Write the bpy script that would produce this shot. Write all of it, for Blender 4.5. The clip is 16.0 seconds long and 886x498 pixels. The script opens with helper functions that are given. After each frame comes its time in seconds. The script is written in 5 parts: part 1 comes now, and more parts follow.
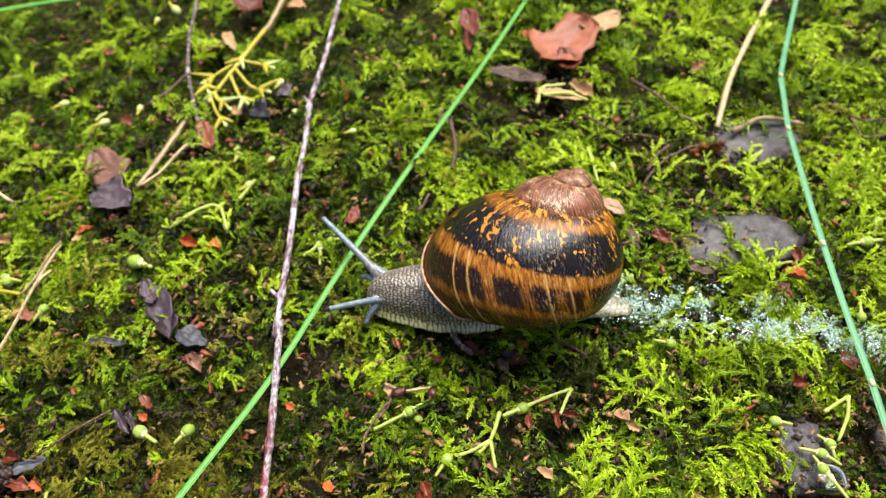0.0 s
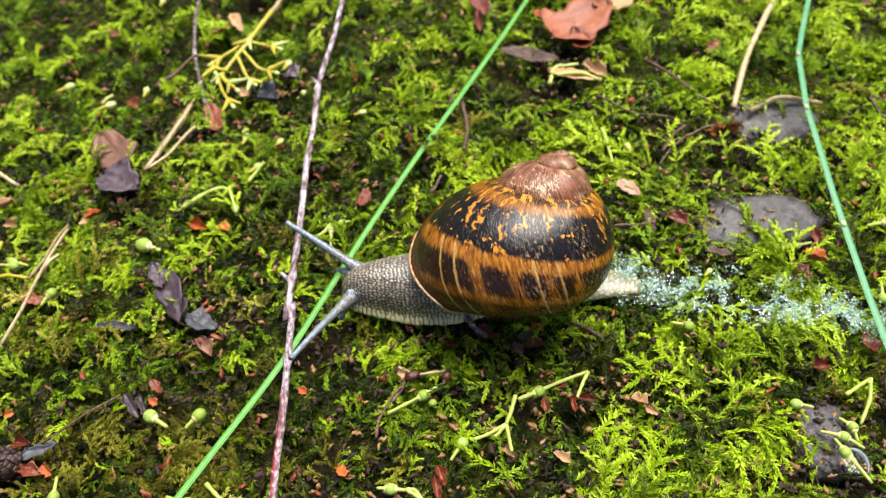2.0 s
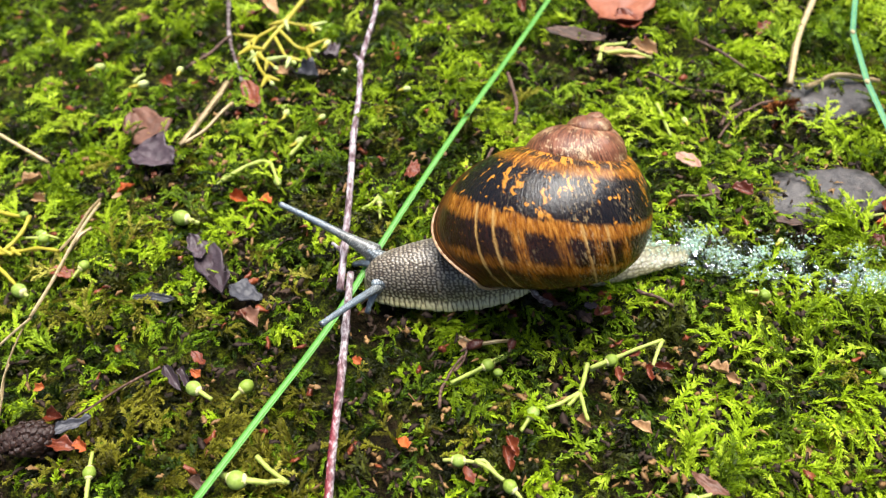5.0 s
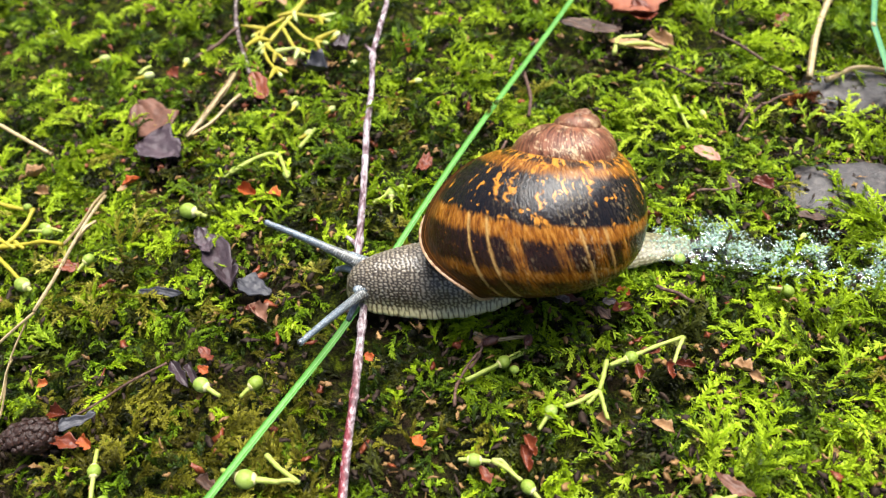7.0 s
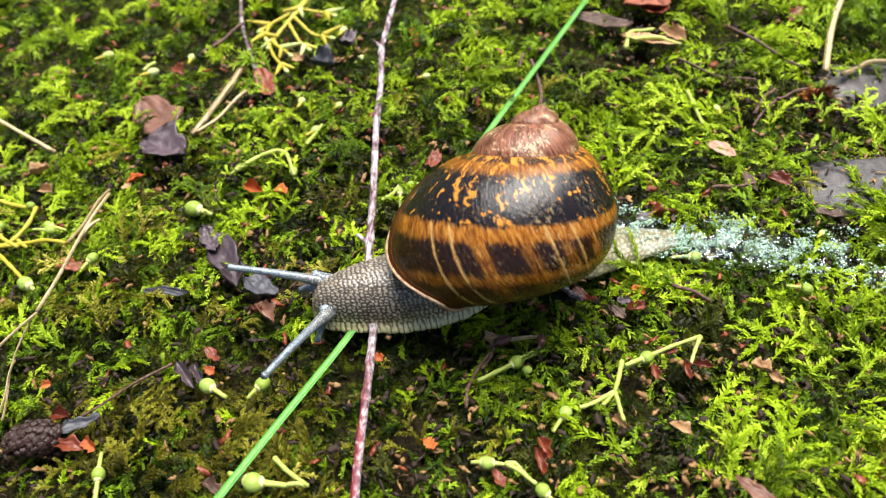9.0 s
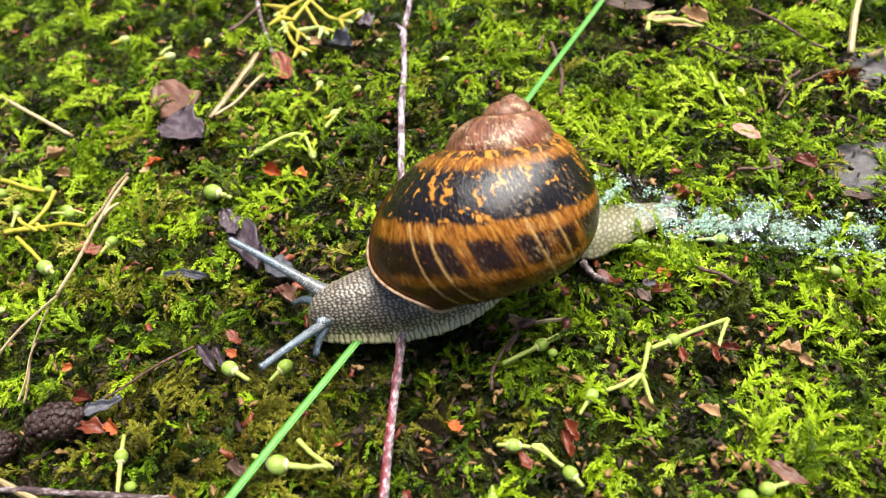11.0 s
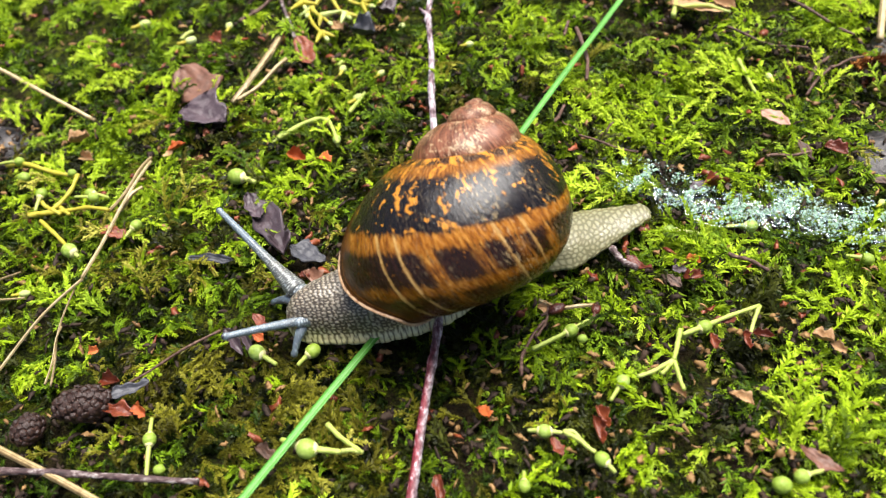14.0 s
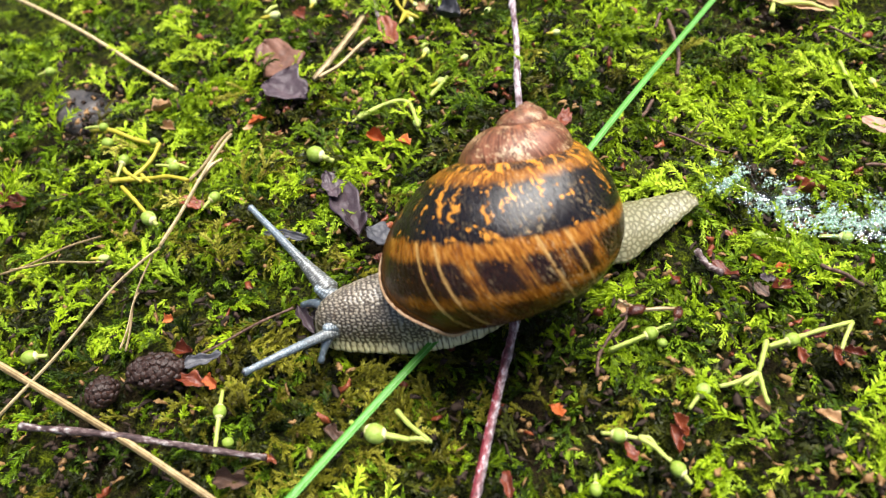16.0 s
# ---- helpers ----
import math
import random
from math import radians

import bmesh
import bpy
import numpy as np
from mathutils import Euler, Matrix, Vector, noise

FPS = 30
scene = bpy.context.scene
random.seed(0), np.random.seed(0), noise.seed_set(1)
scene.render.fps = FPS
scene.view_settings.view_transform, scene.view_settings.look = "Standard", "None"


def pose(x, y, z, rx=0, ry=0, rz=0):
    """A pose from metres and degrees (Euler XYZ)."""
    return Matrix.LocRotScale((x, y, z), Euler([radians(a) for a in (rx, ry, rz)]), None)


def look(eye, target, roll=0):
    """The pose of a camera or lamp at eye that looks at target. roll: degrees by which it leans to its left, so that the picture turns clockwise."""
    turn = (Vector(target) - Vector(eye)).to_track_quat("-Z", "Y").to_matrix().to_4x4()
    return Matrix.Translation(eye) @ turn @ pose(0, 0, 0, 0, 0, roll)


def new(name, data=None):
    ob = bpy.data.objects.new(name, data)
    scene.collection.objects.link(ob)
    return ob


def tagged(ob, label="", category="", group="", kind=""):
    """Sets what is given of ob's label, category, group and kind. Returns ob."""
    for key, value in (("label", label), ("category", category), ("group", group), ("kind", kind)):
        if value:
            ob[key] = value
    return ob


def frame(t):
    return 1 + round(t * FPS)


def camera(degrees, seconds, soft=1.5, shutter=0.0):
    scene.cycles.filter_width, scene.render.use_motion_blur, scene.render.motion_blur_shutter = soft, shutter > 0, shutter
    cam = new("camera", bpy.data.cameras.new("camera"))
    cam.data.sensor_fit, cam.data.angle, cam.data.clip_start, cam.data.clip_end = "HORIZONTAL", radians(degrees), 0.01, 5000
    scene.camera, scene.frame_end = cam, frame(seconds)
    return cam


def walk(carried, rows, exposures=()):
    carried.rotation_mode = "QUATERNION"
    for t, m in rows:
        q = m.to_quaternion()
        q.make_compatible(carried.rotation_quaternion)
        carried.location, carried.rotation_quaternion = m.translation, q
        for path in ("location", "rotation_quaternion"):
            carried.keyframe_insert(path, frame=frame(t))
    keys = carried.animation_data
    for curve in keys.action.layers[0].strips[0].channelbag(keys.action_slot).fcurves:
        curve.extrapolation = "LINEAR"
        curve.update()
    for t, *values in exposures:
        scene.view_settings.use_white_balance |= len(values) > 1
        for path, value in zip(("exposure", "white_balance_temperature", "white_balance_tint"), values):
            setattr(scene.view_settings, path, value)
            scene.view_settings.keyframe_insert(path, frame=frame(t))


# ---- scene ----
cam = camera(58.9, 16.0, soft=1.28)
METRES, EYE, TILT, LEAN, TURN = 0.038, 0.107, -53.17, 3.64, 0.0
ROWS = [
    (0.0, 0.0, 0.0, 0.0, 0.0, 0.0, -0.0),
    (0.5, 0.0043, 0.0116, -0.0029, 0.03, -0.25, 0.14),
    (1.0, 0.0017, 0.0227, -0.0083, 0.08, -0.44, 0.23),
    (1.5, -0.0147, 0.036, -0.0175, 0.19, -0.6, 0.25),
    (2.0, -0.0395, 0.0544, -0.0312, 0.27, -0.78, 0.18),
    (2.5, -0.0737, 0.0849, -0.0748, 0.25, -0.78, 0.11),
    (3.0, -0.1421, 0.1353, -0.182, -0.05, 0.18, -0.03),
    (3.5, -0.2077, 0.1615, -0.2526, -0.32, 1.31, -0.07),
    (4.0, -0.2705, 0.1796, -0.3077, -0.4, 2.0, 0.03),
    (6.5, -0.3294, 0.2726, -0.3446, -0.38, 2.56, -0.12),
    (7.0, -0.3524, 0.3015, -0.3562, -0.29, 2.5, -0.18),
    (7.5, -0.358, 0.3291, -0.3668, -0.24, 2.47, -0.19),
    (8.0, -0.3591, 0.3428, -0.3676, -0.18, 2.4, -0.16),
    (8.5, -0.368, 0.3478, -0.358, -0.1, 2.43, -0.13),
    (9.0, -0.3767, 0.3618, -0.3583, -0.01, 2.44, -0.09),
    (11.5, -0.449, 0.396, -0.4037, 0.54, 1.87, -0.17),
    (12.0, -0.4621, 0.4009, -0.4076, 0.59, 1.8, -0.27),
    (12.5, -0.4847, 0.4055, -0.4134, 0.6, 1.73, -0.38),
    (13.0, -0.5009, 0.4064, -0.4175, 0.63, 1.69, -0.41),
    (13.5, -0.5122, 0.4054, -0.4207, 0.71, 1.54, -0.4),
    (14.0, -0.5154, 0.4123, -0.4225, 0.83, 1.39, -0.43),
    (14.5, -0.5195, 0.4265, -0.4269, 1.14, 1.32, -0.53),
    (15.0, -0.5691, 0.4268, -0.4227, 2.01, 1.06, -1.19),
    (15.5, -0.6133, 0.4409, -0.4256, 3.32, 0.61, -2.66),
    (16.0, -0.6157, 0.4572, -0.4147, 4.4, 0.24, -4.19),
]
walk(cam, [(t, pose(0, 0, EYE, TILT, LEAN, TURN) @ pose(METRES * x, METRES * y, METRES * z, 90 + pitch, roll, yaw)) for t, x, y, z, yaw, pitch, roll in ROWS],
     [(0.0, 1.19), (4.0, 1.27), (16.0, 1.38)])
cam.data.dof.use_dof = True
cam.data.dof.focus_distance, cam.data.dof.aperture_fstop = 0.107, 28.0

# ---- light: a bright overcast sky over open ground ----
world = bpy.data.worlds.new("overcast_sky")
scene.world = world
world.use_nodes = True
wn = world.node_tree.nodes
sky = wn.new("ShaderNodeTexSky")
sky.sky_type = "NISHITA"
sky.sun_disc = False
sky.sun_elevation, sky.sun_rotation = radians(72), radians(29)
sky.air_density, sky.dust_density, sky.ozone_density = 1.0, 4.0, 1.0
world.node_tree.links.new(sky.outputs[0], wn["Background"].inputs[0])
wn["Background"].inputs[1].default_value = 0.074
sun = new("sun", bpy.data.lights.new("sun", "SUN"))
sun.data.energy, sun.data.angle, sun.data.color = 4.15, radians(44), (1.0, 0.975, 0.935)
sun.matrix_world = look((0.2, 0.36, 1.3), (0, 0, 0))

MM = 0.001


# ---- material nodes ----
class Nodes:
    """A small writer of node materials."""

    def __init__(self, name):
        self.mat = bpy.data.materials.new(name)
        self.mat.use_nodes = True
        self.nt = self.mat.node_tree
        self.bsdf = self.nt.nodes["Principled BSDF"]

    def set(self, sock, value):
        if isinstance(value, bpy.types.NodeSocket):
            self.nt.links.new(value, sock)
        elif value is not None:
            if sock.type == "RGBA" and len(value) == 3:
                value = (*value, 1)
            sock.default_value = value

    def node(self, kind, out=0, props=(), **ins):
        n = self.nt.nodes.new("ShaderNode" + kind)
        for key, value in props:
            setattr(n, key, value)
        for key, value in ins.items():
            sock = n.inputs[int(key[1:])] if key[0] == "i" and key[1:].isdigit() else n.inputs[key.replace("_", " ")]
            self.set(sock, value)
        return n.outputs[out]

    def coord(self, which="Object"):
        return self.node("TexCoord", out=which)

    def attr(self, name):
        return self.node("Attribute", out="Fac", props=(("attribute_name", name),))

    def map(self, vec, scale):
        return self.node("Mapping", i0=vec, i3=scale)

    def noise(self, scale, vec=None, detail=3.0, rough=0.55, distort=0.0):
        return self.node("TexNoise", Vector=vec, Scale=scale, Detail=detail, Roughness=rough, Distortion=distort)

    def math(self, op, a, b=0.0, c=0.0):
        return self.node("Math", props=(("operation", op),), i0=a, i1=b, i2=c)

    def ramp(self, fac, stops, linear=True):
        n = self.nt.nodes.new("ShaderNodeValToRGB")
        e = n.color_ramp.elements
        n.color_ramp.interpolation = "LINEAR" if linear else "CONSTANT"
        for i, (at, col) in enumerate(stops):
            el = e[i] if i < 2 else e.new(at)
            el.position = at
            el.color = (*col, 1) if isinstance(col, tuple) else (col, col, col, 1)
        self.set(n.inputs[0], fac)
        return n.outputs[0]

    def mix(self, fac, a, b, blend="MIX"):
        n = self.nt.nodes.new("ShaderNodeMix")
        n.data_type, n.blend_type = "RGBA", blend
        self.set(n.inputs[0], fac)
        self.set(n.inputs[6], a)
        self.set(n.inputs[7], b)
        return n.outputs[2]

    def bump(self, height, strength, dist):
        self.set(self.bsdf.inputs["Normal"], self.node("Bump", Strength=strength, Distance=dist, Height=height))

    def done(self, color=None, rough=None, spec=None, **more):
        self.set(self.bsdf.inputs["Base Color"], color)
        self.set(self.bsdf.inputs["Roughness"], rough)
        self.set(self.bsdf.inputs["Specular IOR Level"], spec)
        for key, value in more.items():
            self.set(self.bsdf.inputs[key.replace("_", " ")], value)
        return self.mat

    def translucent(self, color, amount):
        """Mix some light through the thin tissue."""
        out = self.nt.nodes["Material Output"]
        tr = self.node("BsdfTranslucent", Color=color)
        self.set(out.inputs[0], self.node("MixShader", i0=amount, i1=self.bsdf.outputs[0], i2=tr))
        return self.mat


def tissue(name, stops, rough=0.5, spec=0.35, scale=2500.0, through_light=0.25, bump=0.15):
    """Plant tissue: colour by island, by noise and by grain."""
    n = Nodes(name)
    isl = n.node("NewGeometry", out="Random Per Island")
    ob = n.node("ObjectInfo", out="Random")
    co = n.coord()
    blotch = n.noise(scale * 0.3, co, 3)
    f = n.math("ADD", n.math("MULTIPLY", isl, 0.2), n.math("MULTIPLY", ob, 0.2))
    f = n.math("ADD", f, n.math("MULTIPLY", blotch, 0.45))
    f = n.math("ADD", f, n.math("MULTIPLY", n.noise(scale * 1.3, co, 4, 0.7), 0.3))
    f = n.math("SUBTRACT", f, 0.08)
    col = n.ramp(f, stops)
    n.bump(n.noise(scale * 0.9, co, 4, 0.65), bump * 2.5, 0.0004)
    n.done(col, n.math("ADD", n.math("MULTIPLY", blotch, 0.3), rough - 0.15), spec)
    return n.translucent(col, through_light) if through_light else n.mat


def moss_material(name, stops, amount=0.3):
    n = Nodes(name)
    tone = n.attr("tone")
    isl = n.node("NewGeometry", out="Random Per Island")
    patch = n.noise(55, n.coord(), 3)
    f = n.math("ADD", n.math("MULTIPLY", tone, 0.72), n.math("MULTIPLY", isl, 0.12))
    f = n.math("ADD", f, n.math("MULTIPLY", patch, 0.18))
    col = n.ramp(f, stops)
    n.done(col, n.math("ADD", n.math("MULTIPLY", isl, 0.25), 0.40), 0.15)
    return n.translucent(col, amount)


def shell_material():
    n = Nodes("snail_shell")
    uv = n.nt.nodes.new("ShaderNodeUVMap").outputs[0]
    sep = n.nt.nodes.new("ShaderNodeSeparateXYZ")
    n.set(sep.inputs[0], uv)
    u, v = sep.outputs[0], sep.outputs[1]
    # growth lines lean: measure along them
    lean_u = n.math("SUBTRACT", u, n.math("MULTIPLY", v, 2.2))
    cmu = n.nt.nodes.new("ShaderNodeCombineXYZ")
    n.set(cmu.inputs[0], lean_u)
    n.set(cmu.inputs[1], v)
    uv = cmu.outputs[0]
    fine = n.noise(1.0, n.map(uv, (30.0, 45.0, 1)), 3, 0.6, 0.8)
    worm = n.noise(1.0, n.map(uv, (4.0, 38.0, 1)), 2, 0.5)

    def lines(where, amp, width, peaks):
        """Streaks along the growth lines at given places: lean and strength."""
        at = n.math("ADD", lean_u, n.math("MULTIPLY", n.math("SUBTRACT", where, 0.5), amp))
        at = n.math("DIVIDE", n.math("ADD", at, 4.0), 4.0)
        stops = [(0.0, 0.0)]
        for lean, k in sorted(peaks):
            p = (lean + 4.0) / 4.0
            stops += [(p - width, 0.0), (p - width * 0.35, k), (p + width * 0.35, k), (p + width, 0.0)]
        return n.ramp(at, stops)

    # bands run along the whorl, wavering a little, with a ragged comb at their edges
    wav = n.noise(1.0, n.map(uv, (9.0, 20.0, 1)), 4, 0.6)
    vb = n.math("ADD", v, n.math("MULTIPLY", n.math("SUBTRACT", wav, 0.5), 0.03))
    comb = n.noise(1.0, n.map(uv, (46.0, 20.0, 1)), 3, 0.6)
    ragged = n.node("MapRange", Value=v, i1=0.44, i2=0.49, i3=0.032, i4=0.018)
    vb = n.math("ADD", vb, n.math("MULTIPLY", n.math("SUBTRACT", comb, 0.5), ragged))
    band = n.ramp(vb, [(0.0, 0.6), (0.20, 0.75), (0.27, 0.55), (0.298, 0.85), (0.326, 0.9), (0.336, 0.25), (0.350, 0.2), (0.362, 0.97), (0.424, 1.0),
                       (0.434, 0.05), (0.457, 0.0), (0.463, 1.0), (0.566, 1.0), (0.582, 0.25), (0.600, 0.2), (0.612, 0.9), (0.628, 0.85), (0.640, 0.2), (1.0, 0.15)])
    # tawny flames follow the growth lines and break the upper band
    upper = n.node("MapRange", Value=v, i1=0.458, i2=0.468)
    high = n.node("MapRange", Value=v, i1=0.53, i2=0.60)
    flame = n.noise(1.0, n.map(uv, (6.5, 22.0, 1)), 3, 0.55, 1.4)
    fl = n.math("ADD", n.math("MULTIPLY", flame, 0.8), n.math("MULTIPLY", fine, 0.2))
    gap = n.node("MapRange", Value=n.math("ADD", fl, n.math("MULTIPLY", high, 0.075)), i1=0.604, i2=0.622, i3=0.0, i4=1.0)
    broken = n.node("MapRange", Value=n.noise(1.0, n.map(uv, (7.0, 26.0, 1)), 2), i1=0.48, i2=0.52)
    squiggle = n.math("MULTIPLY", lines(worm, 0.4, 0.0095, [(-1.82, 1.0), (-1.99, 1.0), (-2.31, 1.0), (-2.92, 1.0)]), broken)
    gap = n.math("MULTIPLY", n.math("MAXIMUM", gap, squiggle), upper)
    # pale growth lines over the lower bands
    lower = n.math("SUBTRACT", 1.0, upper)
    pale = lines(fine, 0.05, 0.0048, [(-1.615, 1.0), (-1.80, 1.0), (-2.62, 0.9), (-2.87, 0.8)])
    tawny = lines(comb, 0.14, 0.020, [(-2.02, 1.0), (-2.40, 0.6), (-2.74, 0.6), (-3.05, 0.8)])
    pale = n.math("MULTIPLY", pale, n.math("MULTIPLY", lower, n.node("MapRange", Value=fine, i1=0.33, i2=0.45)))
    tawny = n.math("MULTIPLY", tawny, n.math("MULTIPLY", lower, n.node("MapRange", Value=comb, i1=0.38, i2=0.5)))
    fleckd = n.noise(1.0, n.map(uv, (26.0, 70.0, 1)), 4, 0.7)
    worn_in = n.math("MULTIPLY", n.node("MapRange", Value=fleckd, i1=0.61, i2=0.67, i3=0.0, i4=0.85), lower)
    open_ = n.math("MAXIMUM", n.math("MAXIMUM", gap, worn_in), n.math("MAXIMUM", pale, tawny))
    dark = n.math("MULTIPLY", band, n.math("SUBTRACT", 1.0, open_))
    grain = n.noise(1.0, n.map(uv, (36.0, 30.0, 1)), 4, 0.65)
    ground = n.ramp(grain, [(0.30, (0.055, 0.013, 0.001)), (0.44, (0.15, 0.046, 0.003)), (0.56, (0.265, 0.098, 0.010)), (0.68, (0.36, 0.175, 0.032)), (0.80, (0.48, 0.30, 0.10))])
    ground = n.mix(n.node("MapRange", Value=v, i1=0.36, i2=0.28, i3=0.0, i4=0.8), ground, (0.06, 0.017, 0.002))
    ground = n.mix(n.math("MULTIPLY", gap, 0.75), ground, (0.48, 0.20, 0.022))
    ground = n.mix(n.math("MULTIPLY", pale, 0.6), ground, (0.50, 0.34, 0.12))
    deep = n.mix(upper, n.ramp(fine, [(0.35, (0.005, 0.002, 0.001)), (0.7, (0.020, 0.006, 0.003))]), n.ramp(fine, [(0.35, (0.002, 0.002, 0.003)), (0.7, (0.010, 0.006, 0.005))]))
    col = n.mix(dark, ground, deep)
    # pale scuffs in the skin on the widest part
    scr = n.noise(1.0, n.map(uv, (42.0, 60.0, 1)), 4, 0.7)
    scuff = n.math("MULTIPLY", n.node("MapRange", Value=scr, i1=0.55, i2=0.63, i3=0.0, i4=0.36), lines(wav, 0.2, 0.06, [(-2.02, 0.35), (-2.66, 1.0), (-3.25, 0.8)]))
    col = n.mix(scuff, col, (0.52, 0.38, 0.19))
    # the fresh brown edge near the mouth, in rings
    rim = n.attr("rim")
    mouth = n.node("MapRange", Value=rim, i1=-0.30, i2=-0.05, i3=0.0, i4=0.92)
    cm2 = n.nt.nodes.new("ShaderNodeCombineXYZ")
    n.set(cm2.inputs[0], rim)
    rings = n.node("TexNoise", Vector=cm2.outputs[0], Scale=30.0, Detail=3.0, Roughness=0.6)
    col = n.mix(mouth, col, n.ramp(rings, [(0.42, (0.008, 0.003, 0.001)), (0.52, (0.035, 0.010, 0.001)), (0.60, (0.20, 0.066, 0.007)), (0.70, (0.32, 0.16, 0.045))]))
    # the old whorls are worn to a dull pink brown, with fine striae and cream flecks
    old = n.node("MapRange", Value=n.math("ADD", u, n.math("MULTIPLY", n.math("SUBTRACT", fine, 0.5), 1.2)), i1=-5.0, i2=-6.2, i3=0.0, i4=0.96)
    red = n.noise(1.0, n.map(uv, (2.2, 9.0, 1)), 3, 0.6)
    stria = n.noise(1.0, n.map(uv, (24.0, 4.0, 1)), 4, 0.65)
    worn = n.mix(n.node("MapRange", Value=n.math("ADD", stria, n.math("MULTIPLY", red, 0.6)), i1=0.66, i2=0.92), (0.040, 0.012, 0.006), (0.22, 0.086, 0.046))
    fleck = n.noise(1.0, n.map(uv, (20.0, 42.0, 1)), 5, 0.75)
    fleck = n.math("ADD", fleck, n.math("MULTIPLY", n.math("SUBTRACT", n.noise(1.0, n.map(uv, (1.9, 7.0, 1)), 3), 0.5), 0.6))
    worn = n.mix(n.node("MapRange", Value=fleck, i1=0.55, i2=0.63, i3=0.0, i4=0.8), worn, (0.52, 0.38, 0.22))
    col = n.mix(old, col, worn)
    ribs = n.math("MULTIPLY", n.noise(1.0, n.map(uv, (30.0, 2.0, 1)), 2), 0.7)
    wrinkle = n.noise(1.0, n.map(uv, (48.0, 95.0, 1)), 3, 0.6)
    hammer = n.math("ADD", ribs, wrinkle)
    n.bump(hammer, 0.4, 0.0003)
    rough = n.math("ADD", n.math("MULTIPLY", scr, 0.2), n.math("ADD", n.math("MULTIPLY", old, 0.15), n.math("MULTIPLY", mouth, 0.3)))
    return n.done(col, n.math("ADD", rough, 0.18), 0.06, Coat_Weight=n.math("SUBTRACT", 0.5, n.math("MULTIPLY", mouth, 0.36)), Coat_Roughness=0.06,
                  Coat_Normal=n.node("Bump", Strength=0.32, Distance=0.0003, Height=hammer))


def skin_material(name, groove, knob, edge_groove, edge_knob):
    """Knobbly snail skin: pale tubercles, dark grooves, paler towards the sole."""
    n = Nodes(name)
    tub, side = n.attr("tubercle"), n.attr("flank")
    g = n.mix(side, groove, edge_groove)
    k = n.mix(side, knob, edge_knob)
    co = n.coord()
    fac = n.math("ADD", tub, n.math("MULTIPLY", n.math("SUBTRACT", n.noise(1500, co, 2), 0.5), 0.35))
    col = n.mix(n.node("MapRange", Value=fac, i1=0.45, i2=1.0, i3=0.0, i4=1.0), g, k)
    n.bump(n.noise(3500, co, 2), 0.25, 0.0002)
    return n.done(col, 0.32, 0.5, Subsurface_Weight=0.12, Subsurface_Radius=(0.0012, 0.0008, 0.0005), Subsurface_Scale=1.0)


def wood_material(name, stops, along=(300, 300, 60), rough=0.6):
    n = Nodes(name)
    co = n.map(n.coord(), along)
    f = n.noise(1.0, co, 5, 0.65, 0.4)
    n.bump(n.noise(3.0, co, 4), 0.5, 0.0003)
    return n.done(n.ramp(f, stops), rough, 0.35)


def soil_material():
    """Dark crumbly soil, felted over with low moss and algae but for the bare spots."""
    n = Nodes("damp_soil")
    co = n.coord()
    crumb = n.noise(1400, co, 4, 0.65)
    f = n.math("ADD", n.math("MULTIPLY", n.noise(180, co, 5, 0.7), 0.55), n.math("MULTIPLY", crumb, 0.45))
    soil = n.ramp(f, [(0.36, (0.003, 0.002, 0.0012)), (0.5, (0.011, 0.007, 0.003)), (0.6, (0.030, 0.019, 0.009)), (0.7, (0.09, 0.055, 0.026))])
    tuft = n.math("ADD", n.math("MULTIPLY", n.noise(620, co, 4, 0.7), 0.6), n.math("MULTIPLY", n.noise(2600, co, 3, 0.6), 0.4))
    # The felt runs near black in its hollows: shade between tufts, put into the colour.
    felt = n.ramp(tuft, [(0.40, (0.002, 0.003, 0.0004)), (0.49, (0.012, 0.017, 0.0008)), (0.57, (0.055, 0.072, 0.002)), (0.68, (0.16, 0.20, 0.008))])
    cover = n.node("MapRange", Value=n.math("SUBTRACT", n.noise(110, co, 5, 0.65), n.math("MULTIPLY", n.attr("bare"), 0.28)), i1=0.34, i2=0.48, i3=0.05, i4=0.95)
    n.bump(n.math("ADD", f, tuft), 1.0, 0.0016)
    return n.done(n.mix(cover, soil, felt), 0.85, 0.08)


M_SOIL = soil_material()
M_SHELL = shell_material()
M_SKIN = skin_material("snail_skin", (0.046, 0.035, 0.025), (0.26, 0.225, 0.17), (0.12, 0.097, 0.036), (0.55, 0.50, 0.25))
M_TAIL = skin_material("snail_tail_skin", (0.10, 0.09, 0.045), (0.20, 0.188, 0.112), (0.10, 0.09, 0.04), (0.205, 0.192, 0.105))
M_STALK = skin_material("snail_stalk_skin", (0.075, 0.094, 0.11), (0.25, 0.305, 0.34), (0.062, 0.064, 0.062), (0.28, 0.29, 0.27))
M_EYE = Nodes("snail_eye").done((0.02, 0.02, 0.022), 0.25, 0.5)
M_LIP = wood_material("shell_lip", [(0.3, (0.20, 0.095, 0.04)), (0.62, (0.42, 0.28, 0.165))], (900, 900, 900), 0.3)
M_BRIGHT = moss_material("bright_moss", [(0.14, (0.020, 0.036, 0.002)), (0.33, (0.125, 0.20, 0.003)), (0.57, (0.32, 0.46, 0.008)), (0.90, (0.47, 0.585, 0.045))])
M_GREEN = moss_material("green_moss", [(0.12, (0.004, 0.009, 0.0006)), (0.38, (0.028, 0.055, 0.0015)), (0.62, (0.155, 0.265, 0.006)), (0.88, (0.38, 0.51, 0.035))])
